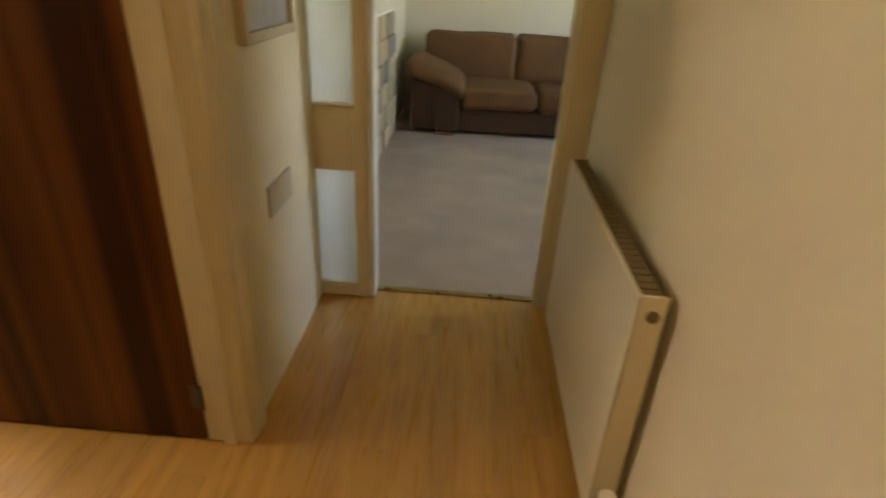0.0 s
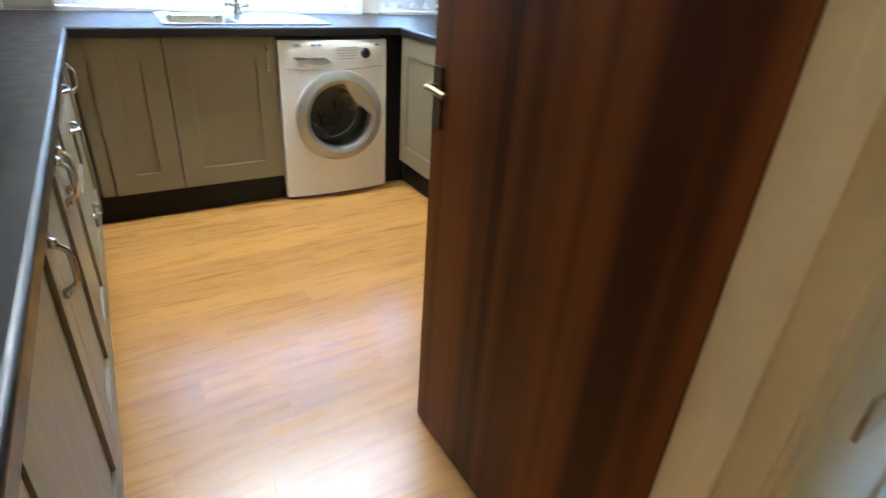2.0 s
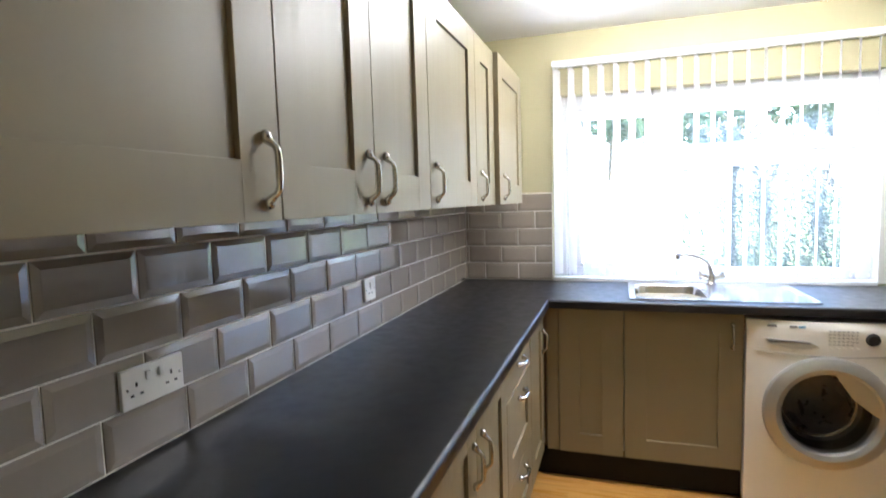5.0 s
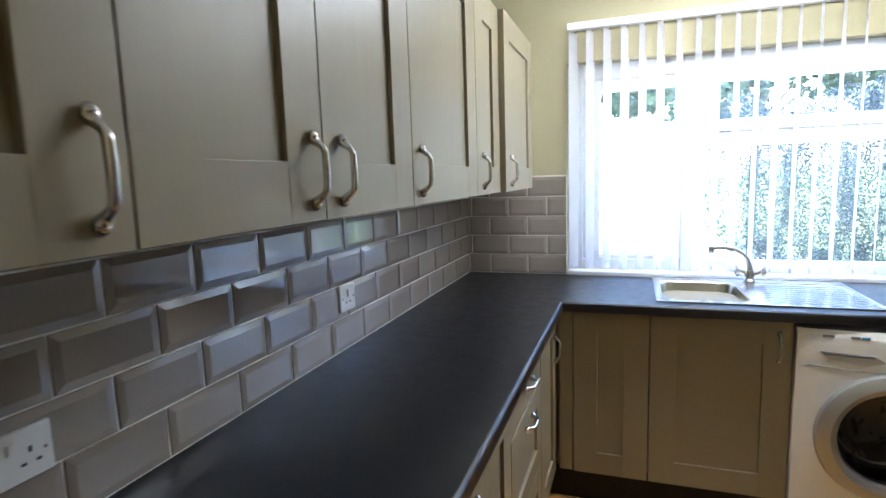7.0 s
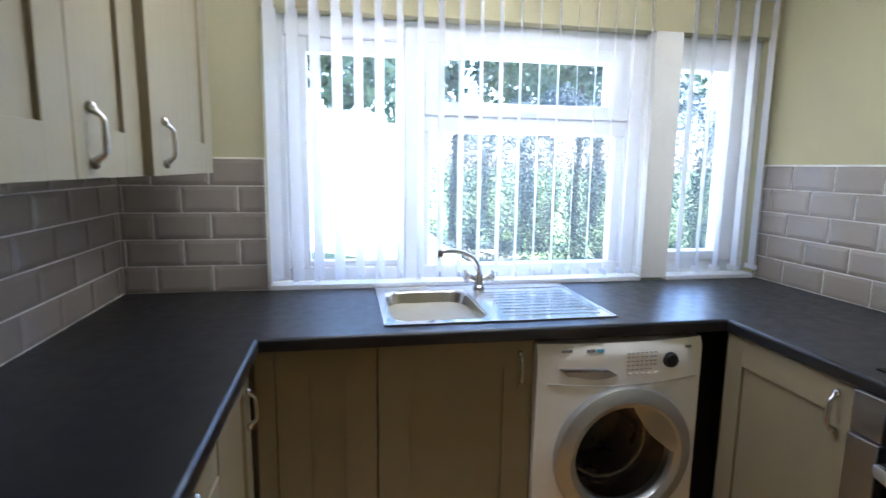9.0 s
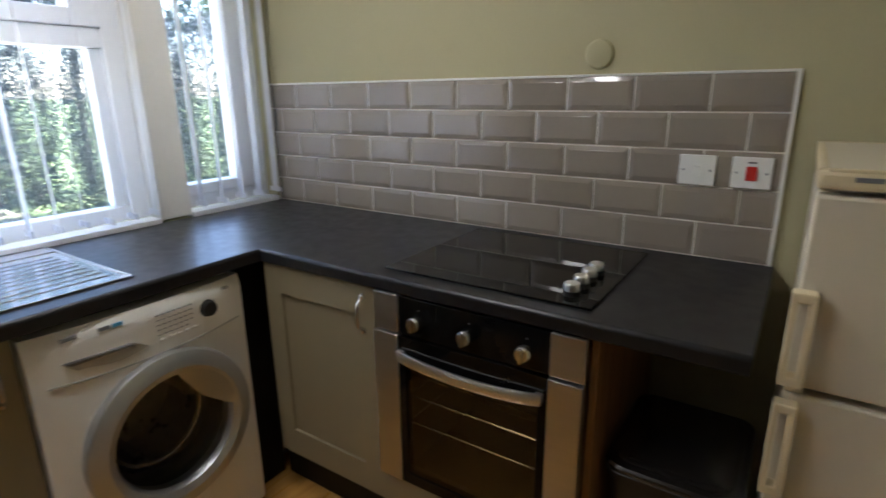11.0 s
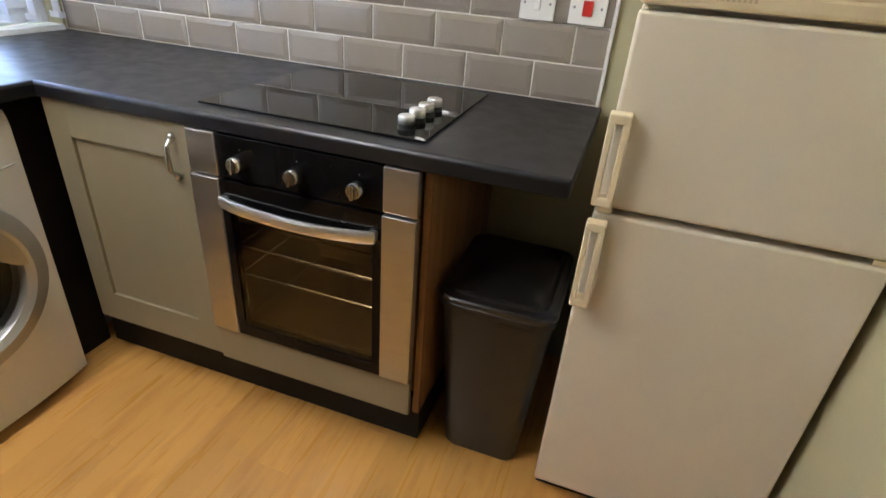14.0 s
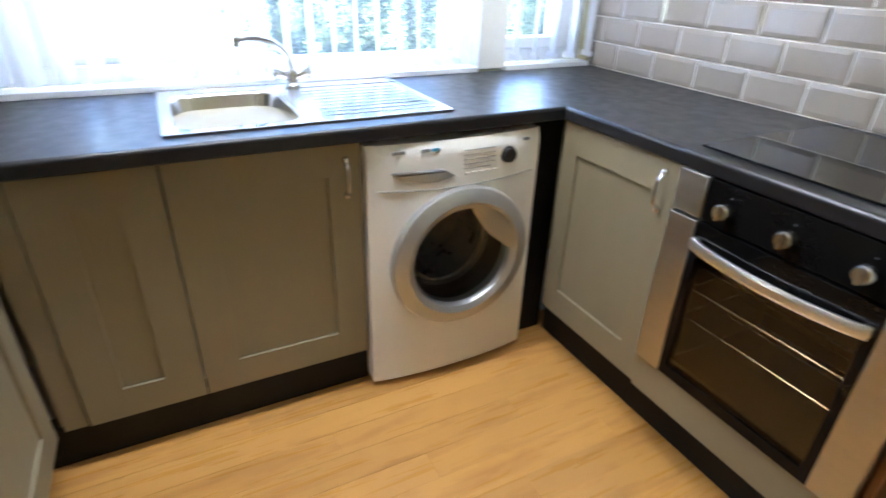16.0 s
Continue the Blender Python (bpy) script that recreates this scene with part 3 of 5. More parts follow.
slab("plinth", M_PLINTH, [(-2.62, -2.575, 0.45, 1.388, 0.0, 0.141)], "black plinth under the sink run", "plinth", bevel=0.002)
slab("plinth", M_PLINTH, [(-2.56, -1.416, 2.125, 2.150, 0.0, 0.160), (-1.436, -1.416, 2.150, 2.66, 0.0, 0.156)], "black plinth under the oven run", "plinth", bevel=0.002)
# the open gap's deep shade, made as a black sheet in plinth colour
slab("corner_panel", M_PLINTH, [(-2.60, -2.58, 1.977, 2.12, 0.0, 0.866)], "black sheet standing in for the shade in the gap beside the washing machine", "panel", bevel=0.001)


def worktop():
    """One U-shaped worktop with a rounded front edge and a cut-out for the sink bowl."""
    x0, x1, xe, y0, ya, yb, y1 = XW + 0.002, -2.495, -1.117, YS + 0.002, 0.536, 2.048, YN - 0.002
    z0, z1 = 0.869, 0.910
    w = thing("worktop", ((x0 + x1) / 2, 1.3, z0), "black laminate worktop with a rounded front edge running round three walls", "worktop")
    r = 0.011
    def run(pieces):
        bm = bmesh.new()
        for b in pieces:
            box(bm, *b)
        return bm
    # flat sheets, inset by the nosing
    part("worktop_run", run([(x1 + 0.0, -0.004, y0, ya - r, z0, z1)]), M_TOP, w)
    hole = (-3.038, -2.602, 0.928, 1.262)
    bm = bmesh.new()
    outer = [(x0, y0), (x1, y0), (x1, ya - r), (x1 - r, ya - r), (x1 - r, yb + r), (x1, yb + r), (x1, y1), (x0, y1)]
    inner = [(hole[0], hole[2]), (hole[1], hole[2]), (hole[1], hole[3]), (hole[0], hole[3])]
    for z in (z0, z1):
        edges = []
        for loop in (outer, inner):
            vs = [bm.verts.new((x, y, z)) for x, y in loop]
            edges += [bm.edges.new((vs[k], vs[(k + 1) % len(vs)])) for k in range(len(vs))]
        bmesh.ops.triangle_fill(bm, use_beauty=True, edges=edges)
    bm.verts.ensure_lookup_table()
    for start, n in ((0, 8), (8, 4)):
        for k in range(n):
            a, b = start + k, start + (k + 1) % n
            bm.faces.new([bm.verts[i] for i in (a, b, b + 12, a + 12)])
    part("worktop_run", bm, M_TOP, w)
    part("worktop_run", run([(x1, xe, yb + r, y1, z0, z1)]), M_TOP, w)
    # nosings with a quarter-round top
    arc = [(r - r * math.cos(a), z1 - r + r * math.sin(a)) for a in [k * math.pi / 12 for k in range(7)]]
    def nosing(ends, out):
        bm = bmesh.new()
        prof = [(0, z0 + 0.004), (0.004, z0), (r, z0), (r, z1)] + [(d, z) for d, z in arc[::-1]][1:]
        rings = []
        for e in ends:
            rings.append([bm.verts.new((e[0] - out[0] * d, e[1] - out[1] * d, z)) for d, z in prof])
        k = len(prof)
        for i in range(k):
            bm.faces.new((rings[0][i], rings[0][(i + 1) % k], rings[1][(i + 1) % k], rings[1][i]))
        bm.faces.new(rings[0]), bm.faces.new(rings[1][::-1])
        return bm
    part("nosing", nosing([(x1 - 0.011, ya), (-0.004, ya)], (0, 1)), M_TOP, w)
    part("nosing", nosing([(x1, ya - 0.011), (x1, yb + 0.011)], (1, 0)), M_TOP, w)
    part("nosing", nosing([(x1 - 0.011, yb), (xe, yb)], (0, -1)), M_TOP, w)
    part("end_strip", box(bmesh.new(), xe - 0.001, xe + 0.0015, yb + 0.004, y1, z0, z1 - 0.001), M_PLINTH, w)


worktop()

# wall cabinets
U_FRONT = 0.297
TU = facing("north", U_FRONT)


def wall_unit(u0, u1, doors, label, proud=0.0):
    c = thing("wall_cabinet", ((u0 + u1) / 2, 0.11, 1.376), label, "cabinet", "wall units")
    carcass(TU, u0 + 0.001, u1 - 0.001, 1.380, 2.054, U_FRONT - YS - 0.012, c)
    for a, b, hu in doors:
        shaker_front(TU, a + 0.0015, b - 0.0015, 1.376, 2.056, c, (hu, 1.457), 0.098, 0.095, base=proud)
    return c


LU = "sage-grey painted shaker wall cabinet with a nickel bow handle"
wall_unit(-0.682, -0.004, [(-0.682, -0.082, -0.638)], LU)
part("filler_strip", box(bmesh.new(), -0.080, -0.004, 0.0, 0.016, 1.376, 2.056, bevel=0.001), M_CAB, bpy.data.objects["wall_cabinet"], turn=TU)
wall_unit(-1.440, -0.682, [(-1.052, -0.682, -1.012), (-1.440, -1.052, -1.103)], "sage-grey painted shaker wall cabinet with two closed doors")
wall_unit(-2.005, -1.440, [(-2.005, -1.440, -1.487)], LU)
wall_unit(-2.335, -2.005, [(-2.335, -2.005, -2.066)], "narrow " + LU)
wall_unit(-2.93, -2.335, [(-2.93, -2.335, -2.415)], "sage-grey wall cabinet by the window, door standing slightly proud", 0.022)


# ---- oven, hob, washing machine, fridge ----
def oven():
    x0, x1 = -2.024, -1.422
    o = thing("oven", (-1.72, 2.35, 0.165), "black glass and stainless steel built-in electric oven", "oven")
    yf = 2.068
    t = facing("south", yf)
    part("cabinet_side", box(bmesh.new(), x1 + 0.002, x1 + 0.020, 2.075, 2.66, 0.158, 0.866, bevel=0.001), M_SIDE, o, "brown melamine side panel")
    part("cabinet_side", box(bmesh.new(), x0 - 0.004, x0 + 0.004, 2.09, 2.64, 0.165, 0.866), M_SIDE, o)
    # hollow cavity
    bm = bmesh.new()
    for b in ((-1.97, -1.95, 2.10, 2.5, 0.30, 0.74), (-1.49, -1.47, 2.10, 2.5, 0.30, 0.74), (-1.97, -1.47, 2.5, 2.52, 0.28, 0.76), (-1.97, -1.47, 2.10, 2.5, 0.28, 0.30), (-1.97, -1.47, 2.10, 2.5, 0.74, 0.76)):
        box(bm, *b)
    part("cavity", bm, M_OVENIN, o, "dark enamelled oven cavity")
    for z in (0.467, 0.553, 0.623):
        bm = bmesh.new()
        for k in range(4):
            y = 2.079 + k * 0.11
            tube(bm, [(-1.945, y, z), (-1.495, y, z)], 0.0016 if k else 0.0024, 6)
        for x in (-1.94, -1.50):
            tube(bm, [(x, 2.079, z), (x, 2.42, z)], 0.0026, 6)
        part("rack", bm, M_CHROME, o, "chrome wire oven rack")
    part("lower_panel", box(bmesh.new(), x0 + 0.002, x1 - 0.001, 0.0, 0.018, 0.166, 0.282, bevel=0.002), M_CAB, o, "sage-grey panel below the oven", t)
    for a, b in ((x0, -1.941), (-1.505, x1)):
        part("steel_strip", box(bmesh.new(), a, b, 0.0, 0.024, 0.759, 0.867, bevel=0.003), M_STEEL, o, "brushed steel strip", t)
        part("steel_strip", box(bmesh.new(), a, b, 0.0, 0.030, 0.286, 0.753, bevel=0.003), M_STEEL, o, "brushed steel strip", t)
    fascia = part("fascia", box(bmesh.new(), -1.940, -1.506, 0.0, 0.020, 0.757, 0.866, bevel=0.002), M_FASCIA, o, "black control fascia", t)
    for x in (-1.873, -1.720, -1.563):
        bm = bmesh.new()
        lathe(bm, [(0.016, 0.0), (0.016, 0.010), (0.0205, 0.011), (0.0200, 0.030), (0.0170, 0.034)], 10)
        k = part("knob", bm, M_CHROME, fascia, "chrome oven knob", Matrix.Translation((x, yf - 0.020, 0.806)) @ pose(0, 0, 0, 90, 0, 0))
        part("knob_grip", box(bmesh.new(), x - 0.0045, x + 0.0045, 0.052, 0.061, 0.788, 0.824, bevel=0.002), M_CHROME, k, "raised finger bar", t)
        part("dial_mark", box(bmesh.new(), x - 0.001, x + 0.001, 0.020, 0.0204, 0.834, 0.838), M_PRINT, fascia, turn=t)
    bm = bmesh.new()
    loops = [[bm.verts.new((u, w, v)) for u, v in ((a, c), (b, c), (b, d), (a, d))] for w in (0.0, 0.026) for a, b, c, d in ((-1.940, -1.506, 0.286, 0.752), (-1.918, -1.528, 0.318, 0.672))]
    for p, q in ((0, 1), (2, 3), (0, 2), (1, 3)):
        for k in range(4):
            bm.faces.new((loops[p][k], loops[p][(k + 1) % 4], loops[q][(k + 1) % 4], loops[q][k]))
    door = part("door", bm, M_FASCIA, o, "black glass oven door", t)
    part("window_pane", box(bmesh.new(), -1.918, -1.528, 0.016, 0.022, 0.318, 0.672), M_OVENGLASS, door, "tinted oven window", t)
    pts = []
    for k in range(17):
        s = -1 + k / 8
        pts.append((-1.726 + 0.208 * s, 0.030 + 0.012 * (1 - s * s) ** 0.6 + 0.006, 0.698 - 0.012 * (1 - s * s)))
    bm = bmesh.new()
    strap = []
    for p in pts:
        strap.append([bm.verts.new((p[0], p[1] + dy, p[2] + dz)) for dy, dz in ((-0.005, -0.015), (0.002, -0.016), (0.006, -0.008), (0.006, 0.008), (0.002, 0.016), (-0.005, 0.015))])
    for a, b in zip(strap, strap[1:]):
        for k in range(6):
            bm.faces.new((a[k], a[(k + 1) % 6], b[(k + 1) % 6], b[k]))
    bm.faces.new(strap[0][::-1]), bm.faces.new(strap[-1])
    for x in (-1.928, -1.524):
        box(bm, x - 0.010, x + 0.010, 0.024, 0.042, 0.690, 0.712, bevel=0.003)
    part("door_handle", bm, M_SILVERBAR, door, "bowed steel door handle", t)


def hob():
    x0, x1, y0, y1 = -2.028, -1.437, 2.106, 2.622
    h = thing("hob", (-1.73, 2.36, 0.911), "black ceramic glass electric hob set in the worktop", "hob")
    plate = part("glass_plate", box(bmesh.new(), x0, x1, y0, y1, 0.9105, 0.9165, bevel=0.002), M_BLACKGLASS, h)
    for y in (2.168, 2.232, 2.292, 2.350):
        bm = bmesh.new()
        lathe(bm, [(0.018, 0.010), (0.0195, 0.013), (0.0195, 0.028), (0.0175, 0.031)], 28)
        part("knob", bm, M_SILVERBAR, plate, "satin steel hob control knob", Matrix.Translation((-1.506, y, 0.9165)))
        part("knob_skirt", lathe(bmesh.new(), [(0.0205, 0), (0.0205, 0.012), (0.017, 0.0135)], 28), M_BLACK, plate, turn=Matrix.Translation((-1.506, y, 0.9166)))


def washing_machine():
    xf, y0, y1 = -2.492, 1.387, 1.972
    w = thing("washing_machine", (-2.78, 1.683, 0.0), "white front-loading washing machine with a silver porthole door", "washing machine")
    # front bowed outwards in plan, with the round door opening
    yc, zc = 1.688, 0.462
    def on_front(y):
        return xf - 0.020 + 0.026 * max(0.0, 1 - ((y - 1.683) / 0.289) ** 2) ** 0.8
    bm = bmesh.new()
    cols, rows_ = 30, 42
    ys = [y0 + (y1 - y0) * k / cols for k in range(cols + 1)]
    zs = [0.022 + (0.848 - 0.022) * k / rows_ for k in range(rows_ + 1)]
    grid = [[bm.verts.new((on_front(y) - (0.012 if k == rows_ else 0.0035 if k == rows_ - 1 else 0.0), y, z)) for y in ys] for k, z in enumerate(zs)]
    for a in range(rows_):
        for b in range(cols):
            if math.hypot((ys[b] + ys[b + 1]) / 2 - yc, (zs[a] + zs[a + 1]) / 2 - zc) > 0.205:
                bm.faces.new((grid[a][b], grid[a][b + 1], grid[a + 1][b + 1], grid[a + 1][b]))
    back = [[bm.verts.new((-3.06, y, z)) for y in (y0, y1)] for z in (zs[0], zs[-1])]
    bm.faces.new([g[0] for g in grid] + [back[1][0], back[0][0]])
    bm.faces.new([g[-1] for g in grid] + [back[1][1], back[0][1]])
    bm.faces.new(grid[-1] + [back[1][1], back[1][0]])
    bm.faces.new(grid[0] + [back[0][1], back[0][0]])
    bm.faces.new((back[0][0], back[0][1], back[1][1], back[1][0]))
    body = part("body", bm, M_WM, w)
    # solid dark block carries the shade of the open gap at the feet
    part("base_gap", box(bmesh.new(), -3.04, xf - 0.05, y0 + 0.02, y1 - 0.02, 0.0, 0.022), M_DARK, w, "dark block painting the shade under the machine")
    t = Matrix.Translation((xf + 0.0, yc, zc)) @ Matrix(((0, 0, 1, 0), (1, 0, 0, 0), (0, 1, 0, 0), (0, 0, 0, 1)))
    door = part("door_ring", lathe(bmesh.new(), [(0.238, -0.01), (0.243, 0.012), (0.238, 0.026), (0.222, 0.036), (0.196, 0.040), (0.176, 0.030), (0.168, 0.012), (0.166, -0.03)], 64, False, False), M_SILVER, w, "silver porthole ring", t)
    part("porthole_glass", lathe(bmesh.new(), [(0.168, 0.014), (0.150, 0.006), (0.120, -0.002), (0.095, -0.008), (0.06, -0.012), (0.01, -0.014)], 48, False, True), M_SMOKE, door, "dark bowl-shaped glass", t)
    part("door_seal", lathe(bmesh.new(), [(0.172, 0.008), (0.165, -0.02), (0.155, -0.06), (0.165, -0.10)], 48, False, False), M_DARK, door, "black rubber seal", t)
    bm = bmesh.new()
    lathe(bm, [(0.168, -0.10), (0.168, -0.32), (0.02, -0.33)], 40, False, True)
    part("drum", bm, M_DRUM, door, "perforated steel drum", t)
    for a in (40, 160, 280):
        part("drum_paddle", box(bmesh.new(), -0.02, 0.02, 0.125, 0.166, -0.31, -0.11, bevel=0.01), M_DRUM, door, turn=t @ pose(0, 0, 0, 0, 0, a))
    # moulded grip, upper right of the ring, dipping into the glass
    bm = bmesh.new()
    rows4 = [[], [], [], []]
    for k in range(17):
        a = radians(2 + k * 5)
        dip = 0.172 - 0.058 * math.sin(math.pi * k / 16) ** 0.7
        for row, r, w in zip(rows4, (0.186, dip, dip + 0.004, 0.186), (0.0365, 0.027, 0.006, 0.006)):
            row.append(bm.verts.new((r * math.cos(a), r * math.sin(a), w)))
    for k in range(16):
        for a, b in zip(rows4, rows4[1:] + rows4[:1]):
            bm.faces.new((a[k], a[k + 1], b[k + 1], b[k]))
    bm.faces.new([r[0] for r in rows4]), bm.faces.new([r[-1] for r in rows4][::-1])
    part("door_grip", bm, M_SILVER, door, "moulded silver door grip", t)
    # inner rim of the drum mouth, and the steel drum's bright lip behind the glass
    part("drum_lip", lathe(bmesh.new(), [(0.150, -0.105), (0.146, -0.098), (0.138, -0.100), (0.140, -0.112)], 48, False, False), M_CHROME, door, "polished drum lip", t)
    # fascia details
    bm = bmesh.new()
    pts = [(on_front(1.42 + k * 0.033) + 0.001, 1.42 + k * 0.033, 0.716 - 0.012 * math.sin(k / 16 * math.pi)) for k in range(17)]
    tube(bm, pts, 0.0022, 6)
    part("fascia_groove", bm, M_SILVER, body, "moulded line under the control panel")
    def plaque(outline, proud):
        bm = bmesh.new()
        f = [bm.verts.new((on_front(y) + proud, y, z)) for y, z in outline]
        b = [bm.verts.new((on_front(y) - 0.008, y, z)) for y, z in outline]
        bm.faces.new(f), bm.faces.new(b[::-1])
        for k in range(len(f)):
            bm.faces.new((f[k], f[(k + 1) % len(f)], b[(k + 1) % len(f)], b[k]))
        return bm
    n = 10
    upper = [(1.455 + 0.165 * k / n, 0.768 - 0.004 * (k / n) ** 2) for k in range(n + 1)]
    lower = [(1.655 - 0.170 * k / n, 0.742 - 0.012 * math.sin(math.pi * min(1, k / n * 1.15))) for k in range(n + 1)]
    part("detergent_drawer", plaque(upper + lower, 0.003), M_SILVER, body, "grey detergent drawer grip")
    # finger slot's shade laid on as a flat grey plate
    part("drawer_shadow", plaque([(1.458, 0.769), (1.612, 0.766), (1.622, 0.757), (1.475, 0.757)], 0.0042), M_PRINT, body, "grey plate painting the finger slot's shade")
    dial = part("dial", lathe(bmesh.new(), [(0.026, 0.0), (0.026, 0.004), (0.022, 0.006), (0.022, 0.016), (0.019, 0.018)], 28), M_DARK, body, "black programme dial", Matrix.Translation((on_front(1.842), 1.842, 0.783)) @ Matrix(((0, 0, 1, 0), (1, 0, 0, 0), (0, 1, 0, 0), (0, 0, 0, 1))))
    for y, z, wd, m in ((1.462, 0.822, 0.036, M_PRINT), (1.545, 0.822, 0.028, M_PRINT), (1.578, 0.822, 0.024, M_BLUE), (1.90, 0.818, 0.022, M_PRINT)):
        part("printed_mark", box(bmesh.new(), on_front(y + wd / 2) - 0.002, on_front(y + wd / 2) + 0.0012, y, y + wd, z, z + 0.009), m, body)
    for i in range(5):
        for j in range(7 - (i == 4)):
            y, z = 1.685 + j * 0.016, 0.812 - i * 0.014
            part("printed_mark", box(bmesh.new(), on_front(y) - 0.002, on_front(y) + 0.001, y, y + 0.010, z, z + 0.003), M_PRINT, body)
    for j in range(5):
        y = 1.69 + j * 0.024
        part("button", box(bmesh.new(), on_front(y) - 0.003, on_front(y) + 0.003, y, y + 0.012, 0.738, 0.746, bevel=0.002), M_WM, body)


def fridge():
    x0, x1, yf = -1.065, -0.545, 2.092
    f = thing("fridge_freezer", (-0.805, 2.38, 0.0), "old cream-white fridge freezer with two closed doors", "fridge")
    part("cabinet", box(bmesh.new(), x0 + 0.004, x1 - 0.004, yf + 0.052, 2.668, 0.025, 1.220, bevel=0.006), M_FRIDGE, f)
    top = part("top_lid", box(bmesh.new(), x0 - 0.002, x1 + 0.002, yf - 0.004, 2.670, 1.2205, 1.253, bevel=0.008), M_FRIDGETRIM, f, "yellowed plastic top trim")
    part("top_sheet", box(bmesh.new(), x0 + 0.014, x1 - 0.014, yf + 0.016, 2.655, 1.2532, 1.2552), M_FRIDGE, top, "off-white laminate top")
    for b in ((x0 - 0.002, x0 + 0.012, yf + 0.004, 2.670), (x1 - 0.012, x1 + 0.002, yf + 0.004, 2.670), (x0 + 0.012, x1 - 0.012, 2.656, 2.670), (x0 + 0.012, x1 - 0.012, yf - 0.003, yf + 0.013)):
        part("lid_rim", box(bmesh.new(), *b, 1.250, 1.2562, bevel=0.002), M_FRIDGETRIM, top)
    for z0, z1, h0, h1 in ((0.852, 1.211, 0.862, 1.043), (0.040, 0.838, 0.628, 0.826)):
        d = part("door", box(bmesh.new(), x0, x1, yf, yf + 0.045, z0, z1, bevel=0.007, segments=3), M_FRIDGE, f)
        part("door_gasket", box(bmesh.new(), x0 + 0.012, x1 - 0.012, yf + 0.045, yf + 0.052, z0 + 0.006, z1 - 0.006), M_PRINT, d, "grey door gasket")
        # loop handle clipped to the door's edge
        bm = bmesh.new()
        xa, xb, ya, yb = x0 - 0.008, x0 + 0.032, yf - 0.030, yf - 0.016
        box(bm, xa, xa + 0.012, ya, yb, h0 + 0.010, h1 - 0.010, bevel=0.003)
        box(bm, xb - 0.013, xb, ya, yb, h0 + 0.010, h1 - 0.010, bevel=0.003)
        box(bm, xa, xb, ya, yf + 0.001, h0, h0 + 0.020, bevel=0.004)
        box(bm, xa, xb, ya, yf + 0.001, h1 - 0.020, h1, bevel=0.004)
        part("handle", bm, M_FRIDGETRIM, d, "cream plastic loop handle")
    part("hinge_cap", box(bmesh.new(), x0 + 0.005, x0 + 0.035, yf + 0.004, yf + 0.03, 0.8385, 0.8515, bevel=0.002), M_FRIDGETRIM, f)
    part("hinge_cap", box(bmesh.new(), x1 - 0.035, x1 - 0.005, yf + 0.004, yf + 0.03, 0.8385, 0.8515, bevel=0.002), M_FRIDGETRIM, f)
    part("plinth_grille", box(bmesh.new(), x0 + 0.006, x1 - 0.006, yf + 0.03, yf + 0.06, 0.0, 0.039), M_DARK, f, "dark base grille")
    part("badge", box(bmesh.new(), x0 + 0.050, x0 + 0.088, yf - 0.0052, yf - 0.003, 1.236, 1.244), M_PRINT, top)
    for k in range(8):
        part("printed_mark", box(bmesh.new(), x0 + 0.112 + k * 0.008, x0 + 0.117 + k * 0.008, yf - 0.0048, yf - 0.003, 1.235, 1.243), M_PICFRAME, top)
    pts = smooth_curve([(-0.536, 2.60, 0.95), (-0.534, 2.45, 0.60), (-0.535, 2.30, 0.40), (-0.534, 2.36, 0.15), (-0.535, 2.55, 0.03)])
    tagged(part("power_cable", tube(bmesh.new(), pts, 0.0045, 8), M_FRIDGETRIM), "cream power cable hanging between fridge and wall", "cable")


def bin_thing():
    b = thing("waste_bin", (-1.245, 2.30, 0.0), "black plastic swing-top waste bin under the worktop end", "bin")
    def shell(levels, closed_top):
        bm = bmesh.new()
        rings = []
        for z, hx, hy, r, tilt in levels:
            ring = []
            for cx, cy, a0 in ((1, 1, 0), (-1, 1, 90), (-1, -1, 180), (1, -1, 270)):
                for k in range(6):
                    a = radians(a0 + k * 18)
                    y = cy * (hy - r) + r * math.sin(a)
                    ring.append(bm.verts.new((-1.238 + cx * (hx - r) + r * math.cos(a), 2.280 + y, z + tilt * y)))
            rings.append(ring)
        n = len(rings[0])
        for p, q in zip(rings, rings[1:]):
            for k in range(n):
                bm.faces.new((p[k], p[(k + 1) % n], q[(k + 1) % n], q[k]))
        bm.faces.new(rings[0][::-1])
        if closed_top:
            bm.faces.new(rings[-1])
        return bm
    part("body", shell([(0.0, 0.102, 0.130, 0.03, 0), (0.01, 0.106, 0.134, 0.03, 0), (0.495, 0.139, 0.166, 0.04, 0), (0.508, 0.139, 0.166, 0.04, 0)], True), M_BLACK, b)
    part("body_rim", shell([(0.502, 0.142, 0.169, 0.042, 0), (0.506, 0.147, 0.174, 0.043, 0), (0.520, 0.147, 0.174, 0.043, 0), (0.524, 0.143, 0.170, 0.042, 0)], True), M_BLACK, b, "rolled black rim")
    part("lid", shell([(0.522, 0.146, 0.173, 0.043, 0.0), (0.528, 0.149, 0.176, 0.044, 0.0), (0.539, 0.149, 0.176, 0.044, 0.02), (0.547, 0.144, 0.171, 0.042, 0.04), (0.550, 0.132, 0.159, 0.038, 0.06)], True), M_LID, b, "glossier black lid")
    part("lid_panel", shell([(0.547, 0.124, 0.150, 0.036, 0.06), (0.555, 0.122, 0.148, 0.036, 0.06), (0.558, 0.114, 0.140, 0.033, 0.06)], True), M_LID, b)


oven()
hob()
washing_machine()
fridge()
bin_thing()


